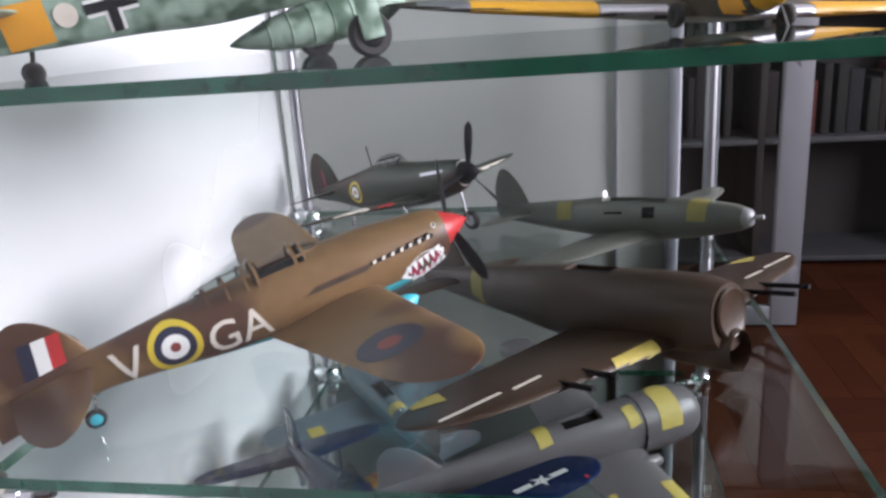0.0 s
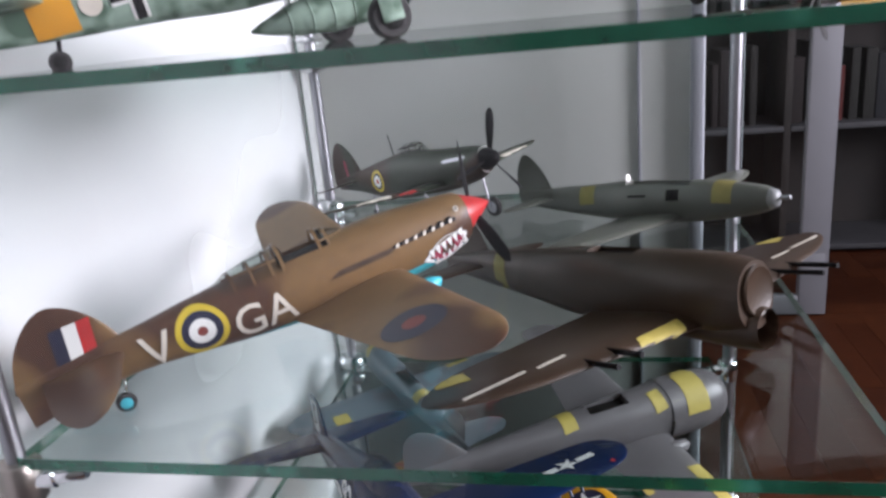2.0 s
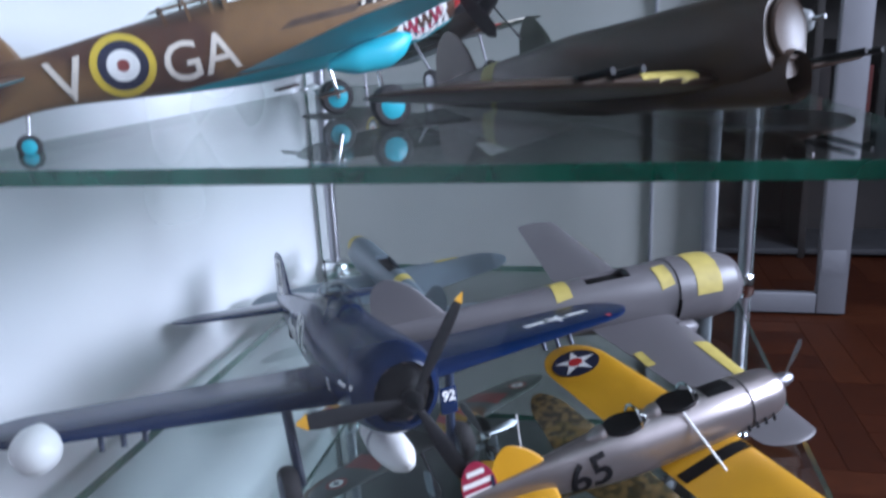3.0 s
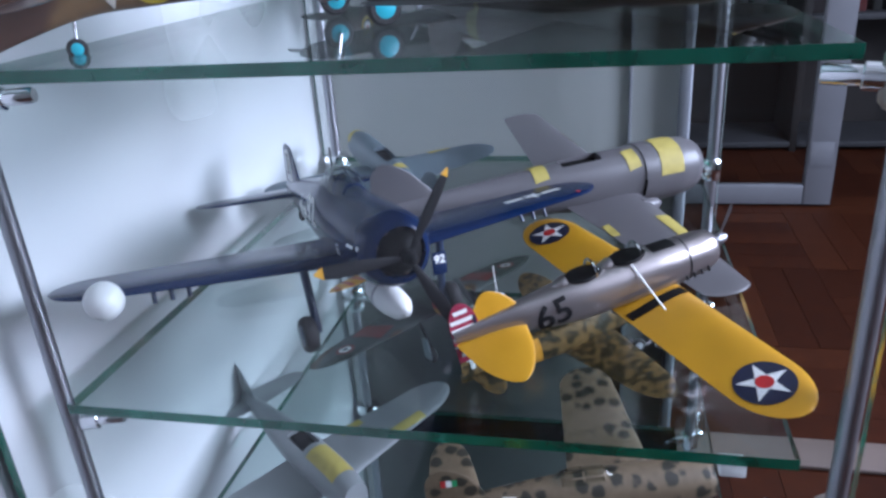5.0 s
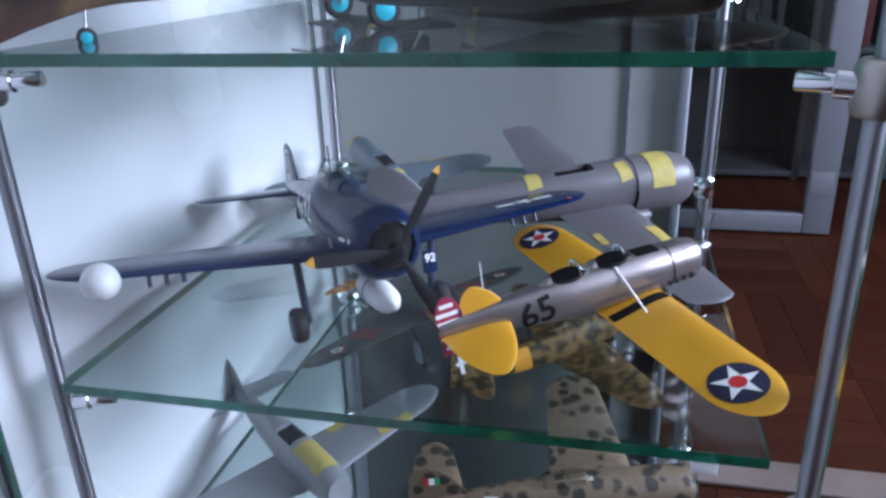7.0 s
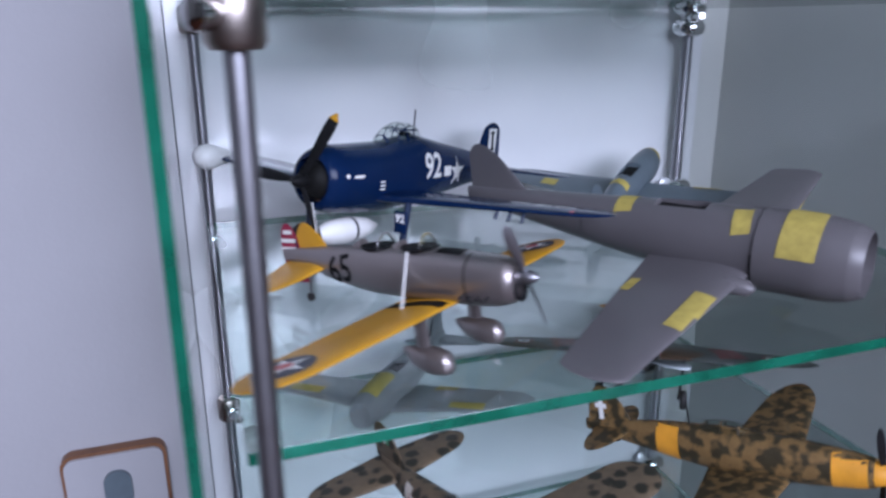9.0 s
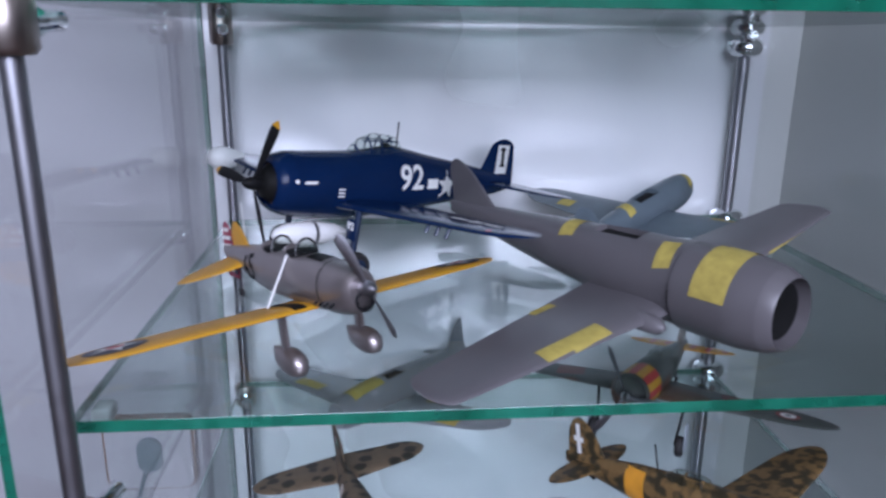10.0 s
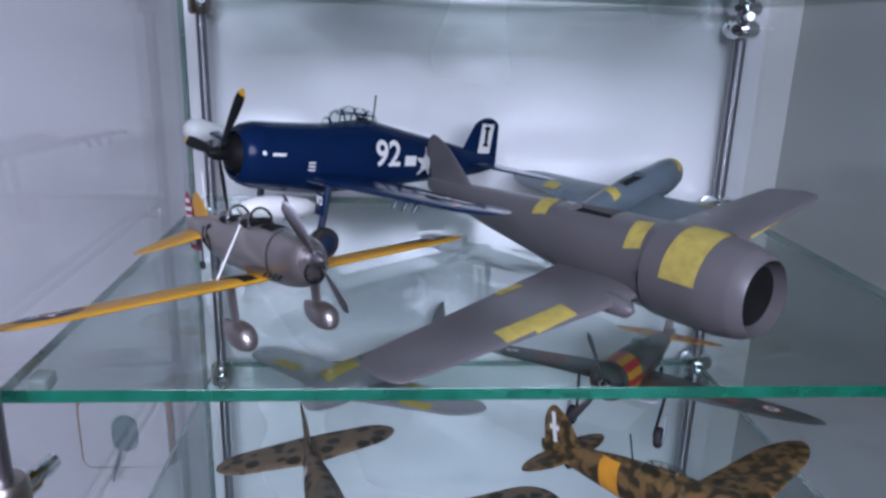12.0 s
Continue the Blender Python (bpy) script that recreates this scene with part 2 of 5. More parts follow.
def loft(rows, n=36, seg=28, power=2.3, hole=None, depth=0.010, open_front=0.0):
    """A fuselage from rows of (x, z centre, half width, half height). hole: (x0, x1, half width) of a cockpit opening cut in
    its top; open_front: depth of an engine opening in its front."""
    bm = bmesh.new()
    rings = []
    stations = smooth_rows(rows, n, hole[:2] if hole else ())
    for x, zc, hw, hh in stations:
        ring = []
        for i in range(seg):
            a = 2 * math.pi * (i + 0.5) / seg
            c, s = math.cos(a), math.sin(a)
            ring.append(bm.verts.new((x, hw * math.copysign(abs(c) ** (2 / power), c), zc + hh * math.copysign(abs(s) ** (2 / power), s))))
        rings.append(ring)
    for a, b in zip(rings, rings[1:]):
        for i in range(seg):
            bm.faces.new((a[i], a[(i + 1) % seg], b[(i + 1) % seg], b[i]))
    bm.faces.new(rings[0])
    front = bm.faces.new(rings[-1])
    if open_front:
        x, zc, hw, hh = stations[-1]
        r = bmesh.ops.inset_individual(bm, faces=[front], thickness=hw * 0.14)
        geo = bmesh.ops.extrude_discrete_faces(bm, faces=[front])
        for v in geo["faces"][0].verts:
            v.co.x -= open_front
    if hole:
        x0, x1, w = hole
        gone = []
        mid = min(stations, key=lambda r: abs(r[0] - (x0 + x1) / 2))
        span = 1 if w / mid[2] < 0.5 else 2
        for i, (a, b) in enumerate(zip(rings, rings[1:])):
            if x0 < (stations[i][0] + stations[i + 1][0]) / 2 < x1:
                for k in range(seg // 4 - 1 - span, seg // 4 + span):
                    gone += [f for f in a[k].link_faces if {a[k + 1], b[k], b[k + 1]} <= set(f.verts)]
        if gone:
            bmesh.ops.delete(bm, geom=gone, context="FACES")
            rim = [e for e in bm.edges if len(e.link_faces) == 1]
            ex = bmesh.ops.extrude_edge_only(bm, edges=rim)
            vs = [v for v in ex["geom"] if isinstance(v, bmesh.types.BMVert)]
            zmin = min(v.co.z for v in vs) - depth
            for v in vs:
                v.co.z = zmin
                v.co.y *= 0.92
            bmesh.ops.holes_fill(bm, edges=[e for e in ex["geom"] if isinstance(e, bmesh.types.BMEdge)], sides=0)
    return bm


FOIL = [(0, 0), (0.012, 0.022), (0.05, 0.045), (0.15, 0.068), (0.3, 0.075), (0.5, 0.062), (0.75, 0.032), (1, 0.003),
        (1, -0.003), (0.75, -0.016), (0.5, -0.03), (0.3, -0.037), (0.15, -0.036), (0.05, -0.026), (0.012, -0.014)]


def surface(le, chord0, chord1, half, sweep, rise, side=1, thick=1.0, tip=0.18, upright=False, n=16, cut=None, round_le=0.5):
    """A wing, tailplane or fin: le is its leading edge at the root; sweep and rise are those of the tip; tip is the part of the
    half span that is rounded off. upright turns it into a fin."""
    bm = bmesh.new()
    rings = []
    ts = [i / n * (1 - tip) for i in range(n + 1)] + ([1 - tip + tip * math.sin(k * math.pi / 16) for k in range(1, 9)] if tip else [])
    for t in ts:
        c = chord0 + (chord1 - chord0) * t
        x0 = le[0] - sweep * t
        k = 1.0
        if tip and t > 1 - tip:
            u = min((t - (1 - tip)) / tip, 0.995)
            k = math.sqrt(1 - u * u)
            x0 -= c * (1 - k) * round_le
            c *= k
        th = thick * (1 - 0.35 * t)
        ring = []
        for fx, fz in FOIL:
            p = (x0 - fx * c, side * half * t, fz * c * th + rise * t)
            if upright:
                p = (p[0], (fz + 0 if fx > 2 else fz) * c * th * 0.8, half * t)
            ring.append(bm.verts.new((p[0], le[1] + p[1], le[2] + p[2])))
        rings.append(ring)
    m = len(FOIL)
    for a, b in zip(rings, rings[1:]):
        for i in range(m):
            bm.faces.new((a[i], a[(i + 1) % m], b[(i + 1) % m], b[i]))
    bm.faces.new(rings[0])
    bm.faces.new(rings[-1])
    return bm


def underside(ob, material):
    """Paints the faces that look down in a second colour."""
    ob.data.materials.append(material)
    for poly in ob.data.polygons:
        if poly.normal.z < -0.35:
            poly.material_index = 1


# ---- flat marks laid onto curved skins ----
def poly_disc(r0, r1, n=36, squash=1.0):
    return [[(r0 * math.cos(a) * squash, r0 * math.sin(a)), (r1 * math.cos(a) * squash, r1 * math.sin(a)), (r1 * math.cos(b) * squash, r1 * math.sin(b)), (r0 * math.cos(b) * squash, r0 * math.sin(b))]
            for a, b in ((2 * math.pi * i / n, 2 * math.pi * (i + 1) / n) for i in range(n))]


def poly_rect(w, h, nx=8, ny=6, cx=0, cy=0, skew=0.0):
    q = lambda i, j: (cx - w / 2 + w * i / nx + skew * (j / ny - 0.5), cy - h / 2 + h * j / ny)
    return [[q(i, j), q(i + 1, j), q(i + 1, j + 1), q(i, j + 1)] for i in range(nx) for j in range(ny)]


def poly_star(r, turn=90, cx=0, cy=0):
    pts = [((r if i % 2 == 0 else r * 0.382) * math.cos(radians(turn + 36 * i)) + cx, (r if i % 2 == 0 else r * 0.382) * math.sin(radians(turn + 36 * i)) + cy) for i in range(10)]
    out = []
    for i in range(10):
        a, b = pts[i], pts[(i + 1) % 10]
        mid = lambda p, k: (cx + (p[0] - cx) * k, cy + (p[1] - cy) * k)
        out += [[(cx, cy), mid(a, 0.5), mid(b, 0.5)], [mid(a, 0.5), a, b, mid(b, 0.5)]]
    return out


def poly_text(body, size, turn=0.0, bold=0.0):
    cu = bpy.data.curves.new("lettering", "FONT")
    cu.body, cu.size, cu.align_x, cu.align_y = body, size, "CENTER", "CENTER"
    cu.resolution_u, cu.offset = 3, bold
    ob = new("lettering", cu)
    me = ob.to_mesh()
    bm = bmesh.new()
    bm.from_mesh(me)
    ob.to_mesh_clear()
    bpy.data.objects.remove(ob)
    bmesh.ops.triangulate(bm, faces=bm.faces)
    bmesh.ops.subdivide_edges(bm, edges=[e for e in bm.edges if e.calc_length() > size * 0.15], cuts=2)
    bmesh.ops.triangulate(bm, faces=bm.faces)
    c, s = math.cos(radians(turn)), math.sin(radians(turn))
    out = [[(v.co.x * c - v.co.y * s, v.co.x * s + v.co.y * c) for v in f.verts] for f in bm.faces]
    bm.free()
    return out


def mark(name, polys, material, skin, at, facing, up=(0, 0, 1), lift=0.00025, label=""):
    """Lays flat polygons onto the skin of a part, seen from the side that facing points to."""
    d = Vector(facing).normalized()
    u = (Vector(up) - Vector(up).dot(d) * d).normalized()
    r = u.cross(d)
    tree = BVH[skin.name]
    bm = bmesh.new()
    seen = {}

    def vert(p):
        key = (round(p[0], 6), round(p[1], 6))
        if key not in seen:
            o = Vector(at) + r * p[0] + u * p[1] + d * 0.08
            hit = tree.ray_cast(o, -d, 0.16)
            seen[key] = bm.verts.new(hit[0] + (hit[1] if hit[1].dot(d) > 0 else -hit[1]) * lift) if hit[0] else None
        return seen[key]

    for poly in polys:
        vs = [vert(p) for p in poly]
        vs = [v for i, v in enumerate(vs) if v and v not in vs[:i]]
        if len(vs) == len({id(v) for v in vs}) and len(vs) > 2 and len(vs) == len(set(poly)):
            try:
                bm.faces.new(vs)
            except ValueError:
                pass
    ob = part(name, bm, material, skin, label, 60)
    return ob


def roundel(skin, at, facing, rings, up=(0, 0, 1), squash=1.0, name="roundel"):
    r_in = 0.0
    for i, (r, mat) in enumerate(rings):
        mark(name, poly_disc(r_in if i else 0.00002, r, 32, squash), mat, skin, at, facing, up, 0.00025)
        r_in = r


def tape(skin, at, facing, w, h, up=(0, 0, 1), skew=0.0, material=None):
    mark("masking_tape", poly_rect(w, h, 10, 8, 0, 0, skew), material or TAPE, skin, at, facing, up, 0.0004, "strip of yellow masking tape")


def thing(name, m, label, category, group=""):
    ob = new(name)
    ob.empty_display_size = 0.02
    ob.matrix_basis = m
    return tagged(ob, label, category, group)


def airfield(x, y, z, yaw, pitch=0.0, roll=0.0, size=1.0):
    """The pose of a model whose nose points along yaw, at its own scale."""
    return Matrix.Translation((x, y, z)) @ Euler((radians(roll), radians(-pitch), radians(yaw))).to_matrix().to_4x4() @ Matrix.Diagonal((size, size, size, 1))


# ---- the room ----
def wall_material(name, c, rough=0.75):
    mat, nt, b = nodes_of(name)
    r = ramp_node(nt, noise_node(nt, 2.2, 5).outputs[0], [(0.3, shade(c, 0.92)), (0.7, shade(c, 1.05))])
    nt.links.new(r.outputs[0], b.inputs["Base Color"])
    b.inputs["Roughness"].default_value = rough
    bump_to(nt, b, noise_node(nt, 160, 4).outputs[0], 0.25, 0.001)
    return mat


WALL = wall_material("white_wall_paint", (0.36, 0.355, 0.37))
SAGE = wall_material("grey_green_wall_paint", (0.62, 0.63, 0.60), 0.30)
# for the unseen walls: taupe picked dark to cut bounce and pane haze
TAUPE = wall_material("bounce_cutting_taupe", (0.13, 0.127, 0.12))
CEILING = wall_material("ceiling_paint", (0.5, 0.5, 0.49))
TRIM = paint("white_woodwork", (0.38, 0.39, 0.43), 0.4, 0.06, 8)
# white door paint darkened: the far room's lack of light is in the colour
DOORPAINT = paint("shade_dimmed_white_door_paint", (0.115, 0.115, 0.127), 0.55, 0.06, 8)
# dark wood and grey shelves, taken near black for the dim far room
DARKWOOD = paint("shade_dimmed_dark_wood", (0.009, 0.006, 0.005), 0.75, 0.4, 9)
SHELFGREY = paint("shade_dimmed_shelf_grey", (0.022, 0.022, 0.025), 0.7, 0.2, 9)

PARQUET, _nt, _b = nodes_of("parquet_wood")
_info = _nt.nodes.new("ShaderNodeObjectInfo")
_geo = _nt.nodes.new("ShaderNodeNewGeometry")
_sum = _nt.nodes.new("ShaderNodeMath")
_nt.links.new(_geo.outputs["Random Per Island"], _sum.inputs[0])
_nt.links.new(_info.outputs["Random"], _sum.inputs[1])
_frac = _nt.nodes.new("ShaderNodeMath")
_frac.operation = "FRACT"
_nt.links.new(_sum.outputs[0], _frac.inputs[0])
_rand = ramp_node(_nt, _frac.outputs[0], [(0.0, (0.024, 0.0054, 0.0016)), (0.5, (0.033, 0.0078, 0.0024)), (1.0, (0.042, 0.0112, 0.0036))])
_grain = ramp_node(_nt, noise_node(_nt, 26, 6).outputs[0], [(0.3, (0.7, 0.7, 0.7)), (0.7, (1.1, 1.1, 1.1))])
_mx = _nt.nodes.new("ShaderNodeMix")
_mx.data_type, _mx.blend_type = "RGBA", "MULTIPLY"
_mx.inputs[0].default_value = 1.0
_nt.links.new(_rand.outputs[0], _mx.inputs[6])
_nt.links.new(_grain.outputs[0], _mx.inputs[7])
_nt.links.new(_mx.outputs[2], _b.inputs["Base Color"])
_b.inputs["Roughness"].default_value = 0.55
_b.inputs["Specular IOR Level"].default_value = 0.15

X_WALL = -0.034
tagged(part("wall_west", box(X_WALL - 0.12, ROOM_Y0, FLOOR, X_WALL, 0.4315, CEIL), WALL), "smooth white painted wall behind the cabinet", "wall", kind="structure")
tagged(part("wall_south", box(X_WALL, ROOM_Y0 - 0.12, FLOOR, ROOM_X, ROOM_Y0, CEIL), TAUPE, smooth=0), "unseen closing wall, dark taupe to cut bounce light", "wall", kind="structure")
bm = box(X_WALL - 0.12, 0.462, FLOOR, 0.299, ROOM_Y1, CEIL)
box(X_WALL - 0.12, 0.4318, FLOOR, X_WALL - 0.0005, 0.4617, CEIL, 0, bm)
tagged(part("wall_north", bm, SAGE, smooth=0), "grey-green painted wall beside the cabinet", "wall", kind="structure")
tagged(part("trim_corner_board", box(0.299, 0.452, FLOOR, 0.310, 0.56, CEIL, 0.002), TRIM), "white painted corner board on the wall's end", "trim", kind="structure")
tagged(part("trim_bead", box(0.2555, 0.4585, FLOOR, 0.2585, 0.4618, CEIL, 0.0008), TRIM), "thin white bead down the wall", "trim", kind="structure")
tagged(part("wall_far", box(X_WALL, ROOM_Y1, FLOOR, ROOM_X, ROOM_Y1 + 0.12, CEIL), SAGE), "grey-green wall behind the dark bookcase", "wall", kind="structure")
tagged(part("ceiling", box(-3.0, ROOM_Y0, CEIL, ROOM_X, ROOM_Y1, CEIL + 0.1), CEILING), "plain white ceiling", "ceiling", kind="structure")

# wall with the large window
bm = bmesh.new()
edge = ROOM_Y0
spans = []
for y0, y1, z0, z1, _w in WINDOWS:
    spans += [(edge, y0, FLOOR, CEIL), (y0, y1, FLOOR, z0), (y0, y1, z1, CEIL)]
    edge = y1
for y0, y1, z0, z1 in spans + [(edge, ROOM_Y1, FLOOR, CEIL)]:
    box(ROOM_X, y0, z0, ROOM_X + 0.2, y1, z1, 0, bm)
tagged(part("wall_east", bm, TAUPE, smooth=0), "unseen closing wall with a window opening, dark taupe to cut bounce light", "wall", kind="structure")
for i, (y0, y1, Z0, Z1, _w) in enumerate(WINDOWS):
    win = tagged(new(f"window_{i + 1}"), "white-framed window with two panes", "window", kind="structure")
    ym = (y0 + y1) / 2
    for a, b_ in ((y0, y0 + 0.06), (ym - 0.03, ym + 0.03), (y1 - 0.06, y1)):
        part("window_frame", box(ROOM_X + 0.06, a, Z0, ROOM_X + 0.12, b_, Z1, 0.004), TRIM, win)
    for a, b_ in ((Z0, Z0 + 0.06), (Z1 - 0.06, Z1)):
        for c, d in ((y0 + 0.06, ym - 0.03), (ym + 0.03, y1 - 0.06)):
            part("window_frame", box(ROOM_X + 0.06, c, a, ROOM_X + 0.12, d, b_, 0.004), TRIM, win)
    for c, d in ((y0 + 0.06, ym - 0.03), (ym + 0.03, y1 - 0.06)):
        part("pane", box(ROOM_X + 0.085, c, Z0 + 0.06, ROOM_X + 0.091, d, Z1 - 0.06), PANE, win, smooth=0)

# parquet: staves in a herringbone of pairs over a base slab
floor = tagged(part("floor", box(-3.0, ROOM_Y0, FLOOR - 0.05, ROOM_X, ROOM_Y1, FLOOR - 0.004), DARKWOOD, smooth=0), "reddish brown wooden parquet floor", "floor", kind="structure")
bm = bmesh.new()
STAVES = []
rng = random.Random(4)
sw, sl = 0.07, 0.35
for ix in range(-1, 11):
    for iy in range(-8, 15):
        for k in range(5):
            bx, by = ix * sl, iy * sl
            if (ix + iy) % 2:
                a = (bx, by + k * sw, bx + sl, by + (k + 1) * sw)
            else:
                a = (bx + k * sw, by, bx + (k + 1) * sw, by + sl)
            if a[0] < X_WALL or a[2] > ROOM_X or a[1] < ROOM_Y0 or a[3] > ROOM_Y1:
                continue
            if 0 < ix < 5 and -1 < iy < 11:
                STAVES.append(a)
                continue
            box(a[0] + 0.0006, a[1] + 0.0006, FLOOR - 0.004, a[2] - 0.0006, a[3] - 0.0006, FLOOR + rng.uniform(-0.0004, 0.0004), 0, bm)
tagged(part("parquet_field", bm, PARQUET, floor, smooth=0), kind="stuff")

# the glazed door leaf, and a pale strip on the floor
door = tagged(new("door_1"), "white glazed door leaf standing closed, paint dimmed for the room's shade, clear panes", "door", kind="structure")
PALEWOOD = paint("pale_threshold_wood", (0.13, 0.10, 0.085), 0.5, 0.15, 12)
D0, D1, DY, DTOP = 0.315, 0.827, 1.80, 1.45
tagged(part("trim_threshold", box(0.33, 0.70, FLOOR + 0.0015, ROOM_X, 0.765, FLOOR + 0.009, 0.002), PALEWOOD), "pale threshold strip across the floor", "trim", kind="structure")
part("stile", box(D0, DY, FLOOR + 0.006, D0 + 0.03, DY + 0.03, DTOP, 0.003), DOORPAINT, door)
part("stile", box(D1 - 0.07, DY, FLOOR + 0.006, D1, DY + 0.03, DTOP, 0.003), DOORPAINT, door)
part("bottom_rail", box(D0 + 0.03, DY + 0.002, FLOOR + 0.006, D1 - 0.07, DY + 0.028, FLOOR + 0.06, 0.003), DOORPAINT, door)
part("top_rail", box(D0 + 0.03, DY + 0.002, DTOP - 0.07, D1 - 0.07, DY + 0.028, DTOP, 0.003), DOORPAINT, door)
part("pane", box(D0 + 0.03, DY + 0.012, FLOOR + 0.06, D1 - 0.07, DY + 0.016, DTOP - 0.07), PANE, door, smooth=0)
part("finger_plate", box(D1 - 0.066, DY - 0.002, -0.446, D1 - 0.010, DY, -0.381, 0.0008), DOORPAINT, door, "pale square plate on the stile")

# bookcase behind the door, its colours near black for the room's shade
case = thing("bookcase", Matrix.Identity(4), "dark wooden bookcase with grey shelf edges, colours dimmed for the room's shade", "bookcase")
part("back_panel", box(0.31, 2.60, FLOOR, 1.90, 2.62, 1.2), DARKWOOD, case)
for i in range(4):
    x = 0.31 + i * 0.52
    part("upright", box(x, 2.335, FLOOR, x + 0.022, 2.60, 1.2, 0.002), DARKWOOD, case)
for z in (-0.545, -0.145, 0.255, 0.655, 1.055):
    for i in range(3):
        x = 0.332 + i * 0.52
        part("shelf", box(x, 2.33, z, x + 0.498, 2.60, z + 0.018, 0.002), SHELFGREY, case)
rng = random.Random(9)
# covers carry the bookcase's shade in their near-black colours
BOOKS = [paint("shade_dimmed_book_cover", c, 0.9, 0.25, 12) for c in ((0.008, 0.004, 0.004), (0.004, 0.005, 0.007), (0.006, 0.006, 0.005), (0.05, 0.005, 0.004), (0.007, 0.006, 0.005))]
for z in (-0.127, 0.273):
    for i in range(2):
        x = 0.336 + i * 0.52
        while x < 0.336 + i * 0.52 + 0.42:
            w, h, d = rng.uniform(0.018, 0.045), rng.uniform(0.17, 0.26), rng.uniform(0.13, 0.19)
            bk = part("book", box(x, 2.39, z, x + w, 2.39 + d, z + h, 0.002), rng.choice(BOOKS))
            tagged(bk, "bound book in shade-dimmed colours upright on the bookcase shelf", "book", "books in the bookcase")
            x += w + rng.uniform(0.001, 0.02)

# rounded wooden-rimmed plaque on the wall beside the cabinet
plaque = thing("wall_plaque", Matrix.Translation((X_WALL, -0.080, -0.212)), "rounded wooden-rimmed plaque with a dark paddle on the wall", "plaque")
def round_rect(w, h, r, x0, x1, n=6):
    bm = bmesh.new()
    loop = []
    for cx, cy, a0 in ((w - r, h - r, 0), (-w + r, h - r, 90), (-w + r, -h + r, 180), (w - r, -h + r, 270)):
        loop += [(cx + r * math.cos(radians(a0 + 90 * k / n)), cy + r * math.sin(radians(a0 + 90 * k / n))) for k in range(n + 1)]
    lo = [bm.verts.new((x0, a, b)) for a, b in loop]
    hi = [bm.verts.new((x1, a, b)) for a, b in loop]
    bm.faces.new(hi)
    bm.faces.new(lo)
    for i in range(len(loop)):
        bm.faces.new((lo[i], lo[(i + 1) % len(loop)], hi[(i + 1) % len(loop)], hi[i]))
    return bm
part("rim", round_rect(0.038, 0.034, 0.010, 0.0005, 0.010), WINEBROWN, plaque, "brown wooden rim")
part("plate", round_rect(0.0355, 0.0315, 0.008, 0.0100, 0.0125), WALL, plaque)
part("paddle", round_rect(0.010, 0.016, 0.0095, 0.0126, 0.0160), BLUEGREY, plaque, "dark paddle").location = (0, 0.001, 0.002)
part("paddle_handle", rod((0.0142, -0.002, -0.008), (0.0142, -0.013, -0.044), 0.0016), BLUEGREY, plaque)

# ---- the display cabinet ----
SHELVES = (0.433, 0.288, 0.150, 0.0, -0.136, -0.280)
SX0, SX1, SY0, SY1 = -0.002, 0.309, 0.005, 0.400
PANEL, _nt, _b = nodes_of("brushed_back_panel")
_r = ramp_node(_nt, noise_node(_nt, 7, 5).outputs[0], [(0.35, (0.89, 0.90, 0.92)), (0.65, (0.95, 0.952, 0.957))])
_nt.links.new(_r.outputs[0], _b.inputs["Base Color"])
_b.inputs["Metallic"].default_value = 0.22
_mr = _nt.nodes.new("ShaderNodeMapRange")
_mr.inputs["To Min"].default_value, _mr.inputs["To Max"].default_value = 0.17, 0.33
_nt.links.new(noise_node(_nt, 4, 2).outputs[0], _mr.inputs["Value"])
_nt.links.new(_mr.outputs[0], _b.inputs["Roughness"])
bump_to(_nt, _b, noise_node(_nt, 9, 3).outputs[0], 0.32, 0.006)

cabinet = thing("display_cabinet", Matrix.Identity(4), "glass display cabinet with steel posts and chrome shelf clamps", "cabinet")
part("back_panel", box(-0.031, -0.009, FLOOR + 0.1, -0.0262, 0.430, CEIL - 0.3), PANEL, cabinet, "satin white reflective back panel")


def glass_sheet(name, x0, y0, z0, x1, y1, z1, face):
    """A glass sheet with green cut edges; face is the axis across the sheet."""
    bm = box(x0, y0, z0, x1, y1, z1, 0.0003)
    bmesh.ops.recalc_face_normals(bm, faces=bm.faces)
    for f in bm.faces:
        f.material_index = 0 if abs(f.normal[face]) > 0.9 else 1
    return part(name, bm, [GLASS if face == 2 else PANE, EDGE], cabinet, "", 0)


glass_sheet("side_pane", -0.026, -0.0135, FLOOR + 0.1, 0.322, -0.0095, CEIL - 0.3, 1)
glass_sheet("side_pane", -0.026, 0.4085, FLOOR + 0.1, 0.332, 0.4125, CEIL - 0.3, 1)
part("plinth", box(-0.031, -0.014, FLOOR, 0.335, 0.413, FLOOR + 0.098, 0.003), TRIM, cabinet)
part("top_board", box(-0.031, -0.014, CEIL - 0.298, 0.335, 0.413, CEIL - 0.27, 0.003), TRIM, cabinet)
POSTS = ((-0.005, 0.008), (0.325, 0.011), (-0.0105, 0.403), (0.324, 0.400))
NICKEL = metal("satin_nickel", (0.42, 0.37, 0.335), 0.36)
